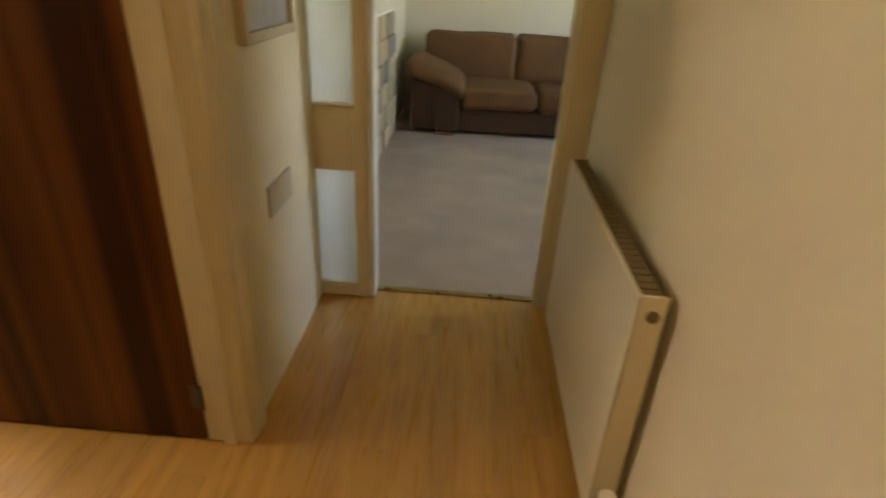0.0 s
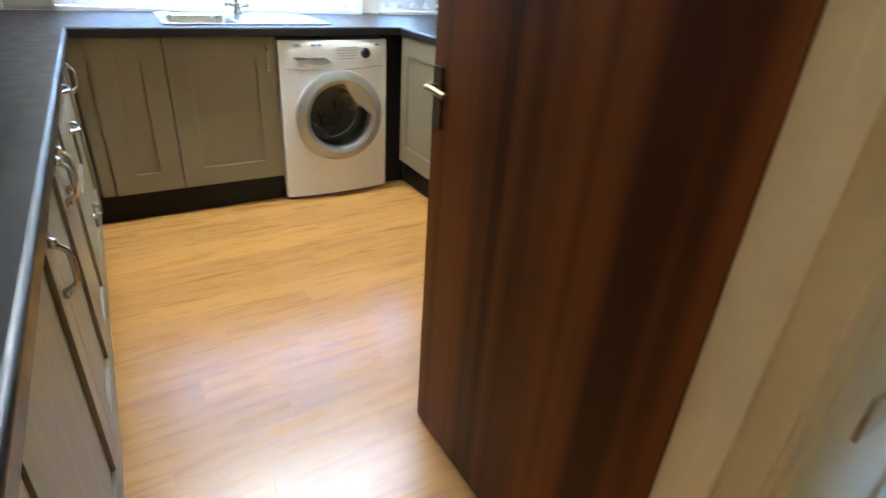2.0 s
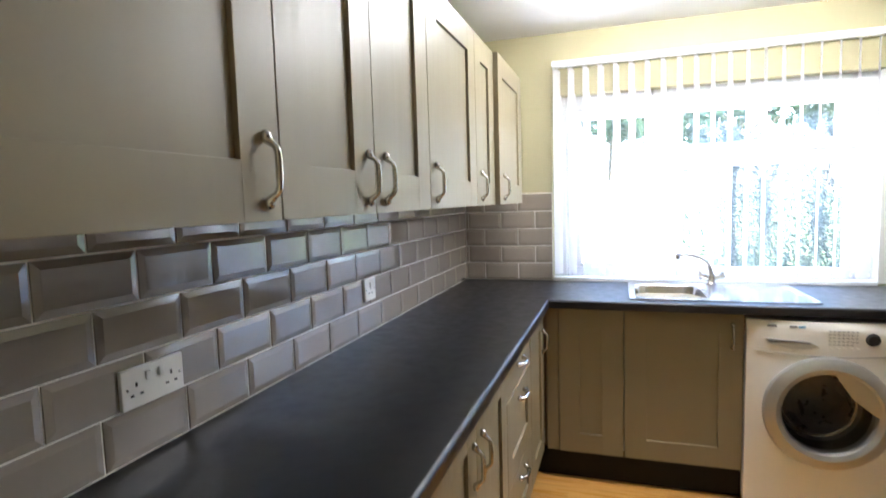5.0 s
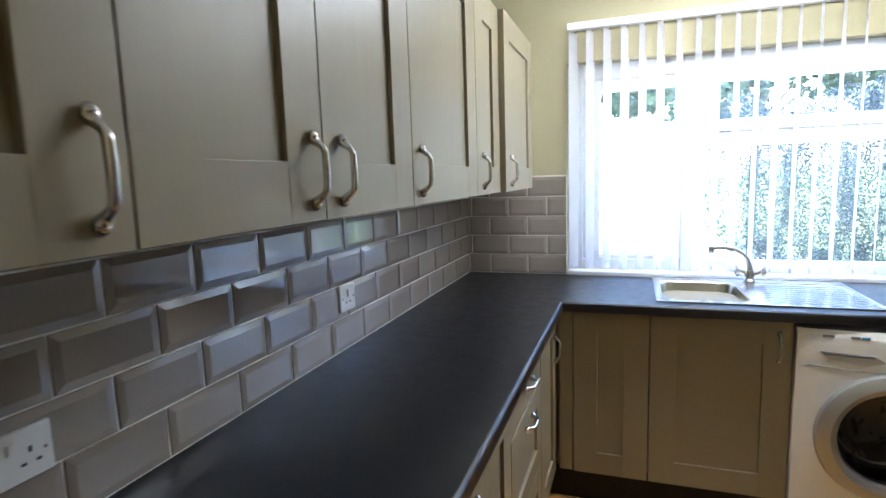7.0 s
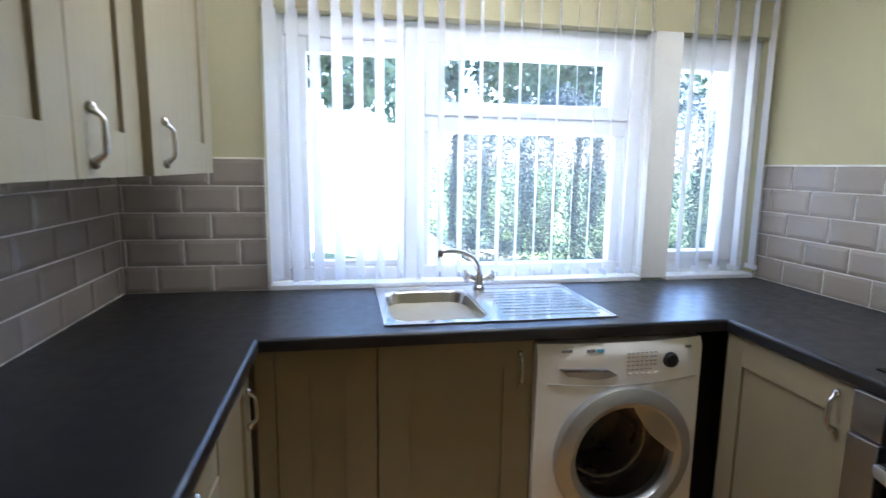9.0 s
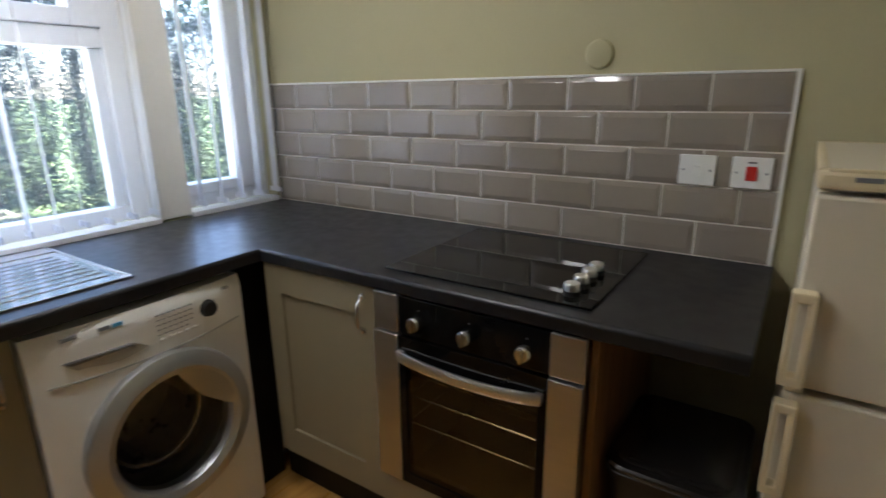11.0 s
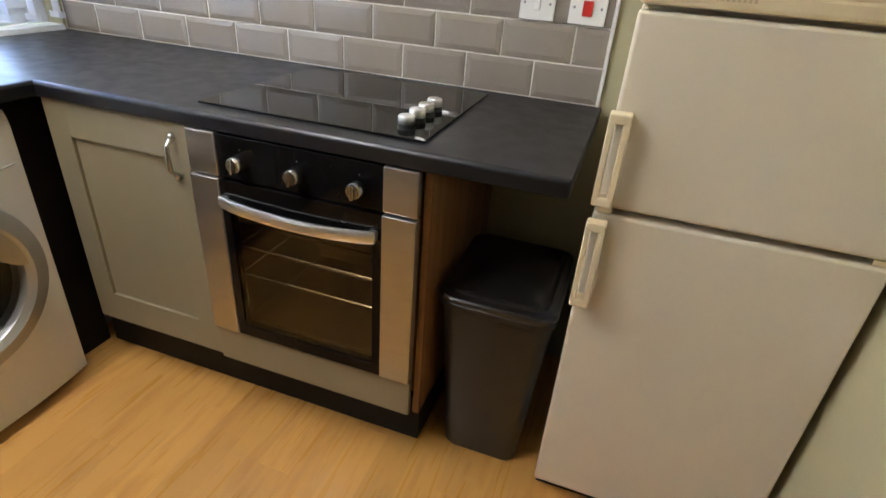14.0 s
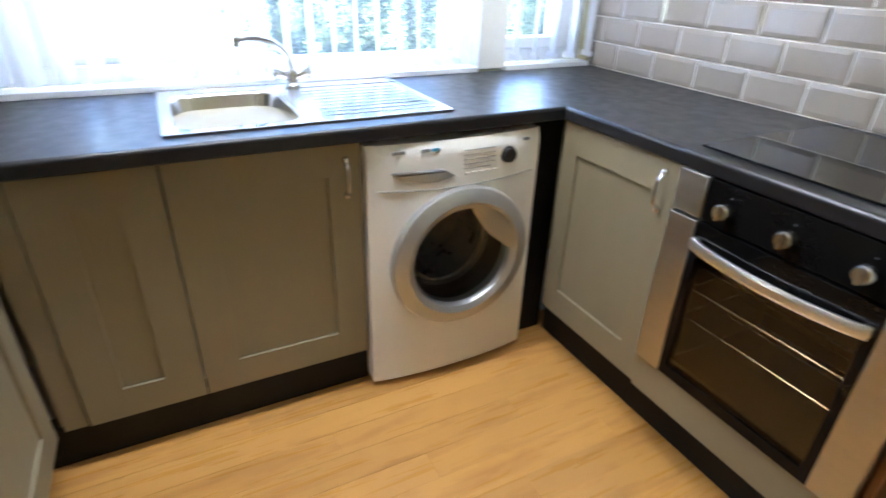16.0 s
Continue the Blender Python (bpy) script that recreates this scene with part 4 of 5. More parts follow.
def strip_light():
    """Fluorescent batten under the ceiling, along the y axis."""
    y0, y1, xc = 0.535, 2.075, -2.345
    c = thing("strip_light", (xc, 1.3, CEIL - 0.085), "lit white fluorescent strip light with an acrylic diffuser on the ceiling", "ceiling light")
    part("batten", box(bmesh.new(), xc - 0.03, xc + 0.03, y0 + 0.02, y1 - 0.02, CEIL - 0.03, CEIL, bevel=0.003), M_UPVC, c)
    prof = [(0.070 * math.cos(a), -0.052 * math.sin(a)) for a in [k * math.pi / 12 for k in range(13)]]
    bm = bmesh.new()
    ends = [[bm.verts.new((xc + u, y, CEIL - 0.030 + w)) for u, w in prof] for y in (y0 + 0.012, y1 - 0.012)]
    n = len(prof)
    for k in range(n):
        bm.faces.new((ends[0][k], ends[0][(k + 1) % n], ends[1][(k + 1) % n], ends[1][k]))
    bm.faces.new(ends[0]), bm.faces.new(ends[1][::-1])
    part("diffuser", bm, M_LIT, c, "glowing white diffuser")
    for y in (y0, y1 - 0.012):
        bm = bmesh.new()
        e = [[bm.verts.new((xc + u * 1.05, yy, CEIL - 0.029 + w * 1.05)) for u, w in prof] for yy in (y, y + 0.0115)]
        for k in range(n):
            bm.faces.new((e[0][k], e[0][(k + 1) % n], e[1][(k + 1) % n], e[1][k]))
        bm.faces.new(e[0]), bm.faces.new(e[1][::-1])
        part("end_cap", bm, M_WHITE, c, "cream plastic end cap")


strip_light()


# ---- sink and tap ----
def sink():
    s = thing("sink", (-2.85, 1.29, 0.911), "stainless steel inset sink with a bowl and a ribbed drainer", "sink")
    x0, x1, y0, y1, z = -3.118, -2.568, 0.902, 1.688, 0.9145
    bx0, bx1, by0, by1 = -3.034, -2.606, 0.932, 1.258
    bm = bmesh.new()
    for b in ((x0, bx0, y0, y1), (bx1, x1, y0, y1), (bx0, bx1, y0, by0), (bx0, bx1, by1, 1.29)):
        box(bm, *b, 0.9105, z)
    part("rim", bm, M_SINK, s)
    bm = bmesh.new()
    for b in ((x0, x1, y0, y0 + 0.007), (x0, x1, y1 - 0.007, y1), (x0, x0 + 0.007, y0, y1), (x1 - 0.007, x1, y0, y1)):
        box(bm, *b, 0.911, z + 0.0025, bevel=0.0018)
    part("raised_edge", bm, M_SINK, s)
    # bowl with rounded corners
    bm = bmesh.new()
    rings = []
    for zz, inset, r in ((z, -0.006, 0.086), (z - 0.004, 0.0, 0.082), (z - 0.012, 0.004, 0.080), (0.80, 0.016, 0.075), (0.778, 0.030, 0.070), (0.768, 0.050, 0.06), (0.765, 0.080, 0.05)):
        ring = []
        hx, hy = (bx1 - bx0) / 2 - inset, (by1 - by0) / 2 - inset
        for cx, cy, a0 in ((1, 1, 0), (-1, 1, 90), (-1, -1, 180), (1, -1, 270)):
            for k in range(7):
                a = radians(a0 + k * 15)
                ring.append(bm.verts.new(((bx0 + bx1) / 2 + cx * (hx - r) + r * math.cos(a), (by0 + by1) / 2 + cy * (hy - r) + r * math.sin(a), zz)))
        rings.append(ring)
    n = len(rings[0])
    for p, q in zip(rings, rings[1:]):
        for k in range(n):
            bm.faces.new((p[k], p[(k + 1) % n], q[(k + 1) % n], q[k]))
    bm.faces.new(rings[-1])
    part("bowl", bm, M_SINK, s)
    for cx, cy in ((bx0, by0), (bx1, by0), (bx1, by1), (bx0, by1)):
        sx, sy = (1 if cx == bx0 else -1), (1 if cy == by0 else -1)
        c = Vector((cx + sx * 0.080, cy + sy * 0.080, z))
        corner = bmesh.new()
        arc = [corner.verts.new((c.x - sx * 0.0865 * math.cos(a), c.y - sy * 0.0865 * math.sin(a), z + 0.0002)) for a in [k * math.pi / 16 for k in range(9)]]
        corner.faces.new([corner.verts.new((cx - sx * 0.006, cy - sy * 0.006, z + 0.0002))] + arc)
        part("bowl_corner", corner, M_SINK, s)
    part("drain", lathe(bmesh.new(), [(0.038, 0), (0.038, 0.003), (0.030, 0.003), (0.026, 0.0008), (0.004, 0.0008)], 28), M_CHROME, s, "chrome plug hole", Matrix.Translation((-2.82, 1.10, 0.7652)))
    part("drainer", box(bmesh.new(), bx0, bx1, 1.29, y1 - 0.004, 0.9105, 0.9125), M_SINK, s)
    for k in range(9):
        x = -2.985 + k * 0.042
        bm = box(bmesh.new(), x, x + 0.014, 1.32, 1.655, 0.9120, 0.9150, bevel=0.0014)
        part("drainer_rib", bm, M_SINK, s)


def tap():
    t = thing("mixer_tap", (-3.058, 1.325, 0.9147), "chrome sink mixer tap with a swan neck and two lever heads", "tap")
    at = Matrix.Translation((-3.058, 1.325, 0.9147))
    part("base", lathe(bmesh.new(), [(0.026, 0), (0.026, 0.006), (0.021, 0.012), (0.019, 0.045), (0.014, 0.056)], 28), M_CHROME, t, turn=at)
    spout = smooth_curve([(-3.058, 1.325, 0.955), (-3.056, 1.322, 0.985), (-3.048, 1.308, 1.020), (-3.034, 1.280, 1.050), (-3.014, 1.240, 1.070), (-2.992, 1.198, 1.079), (-2.970, 1.158, 1.079)])
    part("spout", tube(bmesh.new(), spout, [0.0135 - 0.0045 * k / len(spout) for k in range(len(spout))], 14), M_CHROME, t)
    part("aerator", lathe(bmesh.new(), [(0.010, 0.004), (0.0125, 0.0), (0.0125, -0.020), (0.010, -0.024)], 18), M_CHROME, t, turn=Matrix.Translation((-2.964, 1.148, 1.084)))
    for s in (-1, 1):
        bm = tube(bmesh.new(), [(-3.058, 1.325 + s * 0.012, 0.945), (-3.053, 1.325 + s * 0.045, 0.960)], [0.013, 0.016], 16)
        tube(bm, [(-3.053, 1.325 + s * 0.045, 0.960), (-3.051, 1.325 + s * 0.062, 0.968)], [0.020, 0.017], 8)
        for a in range(4):
            ang = radians(45 + 90 * a)
            tube(bm, [(-3.053, 1.325 + s * 0.053, 0.964), (-3.053 + 0.026 * math.cos(ang), 1.325 + s * 0.055, 0.964 + 0.026 * math.sin(ang))], [0.006, 0.0075], 8)
        part("tap_head", bm, M_CHROME, t, "chrome cross-head tap handle")


sink()
tap()


# ---- window and blinds ----
def window():
    xo, xi = -3.275, -3.205
    w = thing("window_1", (-3.24, 1.3, 0.93), "white double-glazed kitchen window with an opening top vent", "window", kind="structure")
    post = slab("window_post", M_WHITE, [(XW - 0.20, XW + 0.004, 2.094, 2.222, 0.92, 1.985)], "cream boxed post between the two window lights", "post", bevel=0.004)
    def bar(name, y0, y1, z0, z1, x0=xo, x1=xi):
        part(name, box(bmesh.new(), x0, x1, y0, y1, z0, z1, bevel=0.006), M_UPVC, w)
    # main light
    for y0, y1, z0, z1 in ((0.485, 0.56, 0.93, 1.985), (2.02, 2.094, 0.93, 1.985), (1.035, 1.112, 0.93, 1.985), (0.56, 1.035, 1.905, 1.985), (1.112, 2.02, 1.905, 1.985), (0.56, 1.035, 0.93, 0.985), (1.112, 2.02, 0.93, 0.985)):
        bar("window_frame", y0, y1, z0, z1)
    bar("transom", 1.112, 2.02, 1.548, 1.615)
    for y0, y1, z0, z1 in ((0.56, 0.645, 0.985, 1.905), (1.004, 1.035, 0.985, 1.905), (0.645, 1.004, 1.848, 1.905), (0.645, 1.004, 0.985, 1.01)):
        bar("bead", y0, y1, z0, z1, xo + 0.01, xi - 0.015)
    for y0, y1, z0, z1 in ((1.112, 1.182, 1.615, 1.905), (1.926, 2.02, 1.615, 1.905), (1.182, 1.926, 1.855, 1.905), (1.182, 1.926, 1.615, 1.672)):
        bar("sash", y0, y1, z0, z1, xo + 0.005, xi + 0.016)
    for y0, y1, z0, z1 in ((1.112, 1.142, 0.985, 1.548), (1.975, 2.02, 0.985, 1.548)):
        bar("bead", y0, y1, z0, z1, xo + 0.01, xi - 0.015)
    part("vent_handle", box(bmesh.new(), xi + 0.016, xi + 0.03, 1.50, 1.60, 1.633, 1.650, bevel=0.004), M_UPVC, w, "white vent handle")
    # side light
    for y0, y1, z0, z1 in ((2.222, 2.235, 0.93, 1.985), (2.59, 2.665, 0.93, 1.985), (2.235, 2.59, 1.905, 1.985), (2.235, 2.59, 0.93, 0.985)):
        bar("window_frame", y0, y1, z0, z1)
    for y0, y1, z0, z1 in ((2.51, 2.59, 0.985, 1.905), (2.235, 2.51, 1.842, 1.905), (2.235, 2.51, 0.985, 1.03)):
        bar("sash", y0, y1, z0, z1, xo + 0.005, xi + 0.012)
    for y0, y1, z0, z1 in ((0.645, 1.004, 1.01, 1.848), (1.182, 1.926, 1.672, 1.855), (1.142, 1.975, 0.985, 1.548), (2.235, 2.51, 1.03, 1.842)):
        p = part("pane", box(bmesh.new(), -3.247, -3.241, y0, y1, z0, z1), M_GLASS, w)
        p.visible_shadow = False
    slab("window_sill", M_UPVC, [(-3.205, XW + 0.012, 0.487, 2.092, 0.908, 0.930), (-3.205, XW + 0.012, 2.224, 2.663, 0.908, 0.930)], "white window sill behind the worktop", "window sill", bevel=0.004)


def blind(y0, y1, label):
    zt = 2.135
    b = thing("vertical_blind", (-3.115, (y0 + y1) / 2, 0.95), label, "blind", "window blinds")
    part("head_rail", box(bmesh.new(), -3.133, -3.088, y0, y1, zt, zt + 0.034, bevel=0.004), M_UPVC, b, "white aluminium head rail")
    n = max(2, round((y1 - y0) / 0.0795))
    ang = radians(24)
    for k in range(n):
        y = y0 + 0.03 + (y1 - y0 - 0.06) * k / (n - 1)
        a = ang + radians(random.uniform(-3, 3))
        dx, dy = 0.0445 * math.cos(a), 0.0445 * math.sin(a)
        z0 = 0.952 + random.uniform(-0.004, 0.004)
        bm = bmesh.new()
        cols = []
        for s in (-1, -0.33, 0.33, 1):
            bow = 0.002 * (1 - s * s)
            cols.append([bm.verts.new((-3.108 - s * dx + bow * math.sin(a), y + s * dy + bow * math.cos(a), z)) for z in (zt - 0.012, 1.55, z0)])
        for p, q in zip(cols, cols[1:]):
            for i in range(2):
                bm.faces.new((p[i], q[i], q[i + 1], p[i + 1]))
        bmesh.ops.solidify(bm, geom=bm.faces[:], thickness=0.0006)
        slat = part("slat", bm, M_BLIND, b)
        part("slat_hook", box(bmesh.new(), -3.112, -3.104, y - 0.004, y + 0.004, zt - 0.014, zt + 0.001), M_UPVC, slat)
        part("slat_weight", box(bmesh.new(), -3.108 - abs(dx) * 0.92, -3.108 + abs(dx) * 0.92, y - 0.0013, y + 0.0013, z0 + 0.001, z0 + 0.022), M_BLIND, slat)


window()
blind(0.492, 2.088, "white fabric vertical blind turned open over the main window")
blind(2.226, 2.662, "narrow white fabric vertical blind turned open over the side window")


# ---- small fittings ----
def socket(x0, x1, z0, z1, label, gangs):
    s = thing("socket", ((x0 + x1) / 2, YS + 0.014, z0), label, "socket", "wall sockets")
    t = facing("north", YS + 0.0125)
    part("face_plate", box(bmesh.new(), x0, x1, 0, 0.010, z0, z1, bevel=0.003), M_SOCKET, s, turn=t)
    zc = (z0 + z1) / 2
    for g in range(gangs):
        c = (x0 + x1) / 2 + (0 if gangs == 1 else (g - 0.5) * 0.076)
        inward = 0 if gangs == 1 else (0.5 - g) * 0.045
        part("rocker", box(bmesh.new(), c + inward - 0.006, c + inward + 0.006, 0.009, 0.015, zc + 0.008, zc + 0.026, bevel=0.002), M_SOCKET, s, turn=t)
        for dx, dz, w, h in ((0, 0.006, 0.005, 0.009), (-0.011, -0.014, 0.008, 0.0045), (0.011, -0.014, 0.008, 0.0045)):
            part("pin_slot", box(bmesh.new(), c - inward * 0.2 + dx - w / 2, c - inward * 0.2 + dx + w / 2, 0.009, 0.0104, zc + dz - h / 2, zc + dz + h / 2), M_DARK, s, turn=t)
    for u in (x0 + 0.012, x1 - 0.012):
        part("screw", lathe(bmesh.new(), [(0.003, 0), (0.0025, 0.0012)], 10), M_CHROME, s, turn=t @ Matrix.Translation((u, 0.010, zc)) @ pose(0, 0, 0, -90, 0, 0))


def wall_switch(x0, x1, z0, z1, label, red):
    s = thing("cooker_switch" if red else "light_switch", ((x0 + x1) / 2, YN - 0.014, z0), label, "switch", "wall switches")
    t = facing("south", YN - 0.0125)
    part("face_plate", box(bmesh.new(), x0, x1, 0, 0.010, z0, z1, bevel=0.003), M_SOCKET, s, turn=t)
    xc, zc = (x0 + x1) / 2, (z0 + z1) / 2
    if red:
        part("rocker", box(bmesh.new(), xc - 0.013, xc + 0.013, 0.009, 0.016, zc - 0.020, zc + 0.018, bevel=0.002), M_RED, s, "red rocker", turn=t)
        part("neon_slot", box(bmesh.new(), xc - 0.010, xc + 0.010, 0.009, 0.0105, zc + 0.026, zc + 0.030), M_DARK, s, turn=t)
    else:
        part("rocker", box(bmesh.new(), xc - 0.009, xc + 0.009, 0.009, 0.016, zc - 0.016, zc + 0.012, bevel=0.002), M_SOCKET, s, turn=t)
    for u in (x0 + 0.013, x1 - 0.013):
        part("screw", lathe(bmesh.new(), [(0.0035, 0), (0.003, 0.0012)], 10), M_PRINT, s, turn=t @ Matrix.Translation((u, 0.010, zc)) @ pose(0, 0, 0, -90, 0, 0))


socket(-0.802, -0.650, 1.018, 1.097, "white double socket on the taupe tiles", 2)
socket(-1.772, -1.680, 1.036, 1.120, "white single socket on the taupe tiles", 1)
wall_switch(-1.386, -1.290, 1.123, 1.208, "white single switch on the taupe tiles", False)
wall_switch(-1.251, -1.153, 1.123, 1.208, "white cooker switch with a red rocker", True)
tagged(part("vent_cap", lathe(bmesh.new(), [(0.044, 0), (0.044, 0.004), (0.038, 0.012), (0.020, 0.016), (0.004, 0.017)], 40), M_WALL, turn=Matrix.Translation((-1.644, YN, 1.489)) @ pose(0, 0, 0, 90, 0, 0)), "round cap painted over in the wall colour", "wall cap")


# ---- hall ----
def radiator():
    y0, y1, z0, z1, xf = 1.068, 1.945, 0.085, 0.720, 1.030
    r = thing("radiator", (1.07, 1.5, z0), "cream single-panel radiator on the hall wall", "radiator")
    bm = box(bmesh.new(), xf, xf + 0.014, y0, y1, z0, z1 - 0.004, bevel=0.005)
    part("panel", bm, M_RAD, r)
    part("back_panel", box(bmesh.new(), xf + 0.05, xf + 0.058, y0 + 0.004, y1 - 0.004, z0 + 0.02, z1 - 0.01, bevel=0.002), M_RAD, r)
    for y in (y0, y1 - 0.008):
        part("side_cover", box(bmesh.new(), xf + 0.004, xf + 0.062, y, y + 0.008, z0 + 0.01, z1, bevel=0.003), M_RAD, r)
    part("bleed_port", lathe(bmesh.new(), [(0.013, 0), (0.013, 0.006), (0.008, 0.006), (0.008, 0.002)], 20), M_SLOT, r, turn=Matrix.Translation((xf + 0.035, y0 - 0.0005, z1 - 0.045)) @ pose(0, 0, 0, 90, 0, 0))
    top = part("top_grille", box(bmesh.new(), xf + 0.012, xf + 0.052, y0 + 0.008, y1 - 0.008, z1 - 0.006, z1 - 0.002), M_SLOT, r, "top grille with the slots' shade put into its brown colour")
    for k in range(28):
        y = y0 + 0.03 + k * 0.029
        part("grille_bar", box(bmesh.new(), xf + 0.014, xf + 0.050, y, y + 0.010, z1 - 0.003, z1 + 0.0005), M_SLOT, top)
    part("valve", lathe(bmesh.new(), [(0.012, 0), (0.012, 0.02), (0.019, 0.022), (0.021, 0.055), (0.017, 0.062)], 24), M_WHITE, r, "white thermostatic valve", Matrix.Translation((xf + 0.03, y0 - 0.040, 0.150)))
    bm = tube(bmesh.new(), [(xf + 0.03, y0 - 0.040, -0.005), (xf + 0.03, y0 - 0.040, 0.155)], 0.0075, 12)
    tube(bm, [(xf + 0.03, y0 - 0.040, 0.140), (xf + 0.03, y0 + 0.004, 0.140)], 0.009, 12)
    part("pipe", bm, M_CHROME, r)


def glazed_screen():
    s = thing("glazed_screen", (0.7, 2.15, 0), "cream timber screen with glazed side light beside the lounge doorway", "screen", kind="structure")
    y0, y1 = 2.104, 2.188
    for name, b, m in (("stile", (0.040, 0.094, y0, y1, 0, 2.06), M_TRIM), ("post", (0.258, 0.310, y0, y1, 0, 2.06), M_TRIM), ("post_edge", (0.3105, 0.332, y0 + 0.004, y1 + 0.01, 0, 2.06), M_WHITE), ("bottom_rail", (0.094, 0.258, y0 + 0.005, y1 - 0.005, 0, 0.045), M_TRIM), ("middle_rail", (0.094, 0.258, y0 + 0.005, y1 - 0.005, 0.560, 0.800), M_TRIM), ("head", (0.04, HALLE, y0, y1, 2.0, 2.06), M_TRIM), ("post", (1.020, HALLE, y0 + 0.02, y1, 0, 2.0), M_TRIM)):
        part(name, box(bmesh.new(), *b, bevel=0.004), m, s)
    part("door_stop", box(bmesh.new(), 1.006, 1.020, 2.15, y1, 0, 2.0, bevel=0.002), M_TRIM, s)
    for z0, z1 in ((0.045, 0.560), (0.800, 2.0)):
        part("pane", box(bmesh.new(), 0.094, 0.258, 2.150, 2.155, z0, z1), M_FROST, s, "obscure patterned glass").visible_shadow = False
    for z in (0.045, 0.552, 0.800):
        part("bead", box(bmesh.new(), 0.096, 0.256, 2.126, 2.148, z, z + 0.009, bevel=0.002), M_WHITE, s)


def picture():
    p = thing("picture", (0.125, 1.70, 1.06), "pale wooden picture frame hanging on the hall wall", "picture")
    y0, y1, z0, z1, x = 1.515, 1.905, 1.068, 1.52, 0.109
    for b in ((y0, y0 + 0.028, z0, z1), (y1 - 0.028, y1, z0, z1), (y0 + 0.028, y1 - 0.028, z0, z0 + 0.028), (y0 + 0.028, y1 - 0.028, z1 - 0.028, z1)):
        part("frame_side", box(bmesh.new(), x, x + 0.022, *b, bevel=0.003), M_PICFRAME, p)
    part("print", box(bmesh.new(), x + 0.002, x + 0.007, y0 + 0.026, y1 - 0.026, z0 + 0.026, z1 - 0.026), M_PICTURE, p, "faded grey print")


def sofa():
    s = thing("sofa", (1.1, 5.1, 0.0), "brown suede two-seater sofa with padded arms", "sofa")
    def pad(name, x0, x1, y0, y1, z0, z1, bevel, mat, label="", bulge=0.0):
        bm = box(bmesh.new(), x0, x1, y0, y1, z0, z1, bevel=bevel, segments=5)
        if bulge:
            bmesh.ops.subdivide_edges(bm, edges=bm.edges[:], cuts=2, use_grid_fill=True)
            for v in bm.verts:
                v.co += Vector((noise.noise(v.co * 5.0), noise.noise(v.co * 5.0 + Vector((9, 0, 0))), noise.noise(v.co * 5.0 + Vector((0, 9, 0))))) * bulge
        return part(name, bm, mat, s, label, smooth=60)
    pad("base", 0.56, 2.02, 4.80, 5.56, 0.03, 0.24, 0.03, M_SOFADARK, "dark brown base")
    pad("back", 0.30, 2.02, 5.33, 5.62, 0.20, 0.70, 0.06, M_SOFA)
    for x0, x1 in ((0.58, 1.22), (1.225, 1.84)):
        pad("seat_cushion", x0, x1, 4.72, 5.40, 0.23, 0.42, 0.07, M_SOFA, bulge=0.025)
    for x0, x1 in ((0.245, 1.05), (1.055, 1.95)):
        pad("back_cushion", x0, x1, 5.22, 5.50, 0.38, 0.785, 0.05, M_SOFA, bulge=0.02)
    for x0, x1, inward in ((0.15, 0.60, 1), (1.82, 2.27, -1)):
        pad("arm", x0 + 0.02, x1 - 0.02, 4.76, 5.56, 0.03, 0.45, 0.04, M_SOFADARK)
        bm = box(bmesh.new(), x0 - 0.02, x1 + 0.03, 4.70, 5.45, 0.40, 0.56, bevel=0.075, segments=5)
        bmesh.ops.subdivide_edges(bm, edges=bm.edges[:], cuts=2, use_grid_fill=True)
        for v in bm.verts:
            across = (v.co.x - x0) / (x1 - x0) if inward > 0 else (x1 - v.co.x) / (x1 - x0)
            v.co.z += 0.06 - 0.16 * max(0.0, across) ** 1.6 + 0.018 * noise.noise(v.co * 5.0)
        part("arm_pad", bm, M_SOFA, s, "soft draped arm pad", smooth=60)
        part("arm_front", box(bmesh.new(), x0 + 0.22, x1 - 0.03, 4.735, 4.765, 0.04, 0.40, bevel=0.012), M_SOFADARK, s)
        part("foot", box(bmesh.new(), x0 + 0.24, x1 - 0.05, 4.74, 4.82, 0.003, 0.03, bevel=0.003), M_FOOT, s)


def fireplace():
    """Low stone-clad hearth wall on the lounge's side wall."""
    f = thing("stone_fireplace", (0.02, 4.4, 0.004), "tan and grey stone-clad fireplace front on the lounge wall", "fireplace")
    part("backing", box(bmesh.new(), 0.0, 0.018, 3.75, 4.75, 0.004, 0.98), M_GROUT, f)
    rng = random.Random(8)
    for r in range(6):
        y = 3.76
        while y < 4.70:
            w = min(rng.uniform(0.16, 0.34), 4.74 - y)
            part("stone", box(bmesh.new(), 0.012, 0.034 + rng.uniform(0, 0.012), y, y + w - 0.012, 0.012 + r * 0.16, 0.160 + r * 0.16, bevel=0.006), rng.choice((M_STONE, M_STONE, M_STONEDARK)), f)
            y += w


radiator()
glazed_screen()
picture()
tagged(part("light_switch_plate", box(bmesh.new(), HALLW, HALLW + 0.009, 1.60, 1.80, 0.575, 0.672, bevel=0.003), M_PICFRAME), "beige wall plate low on the hall wall", "wall plate")
sofa()
fireplace()

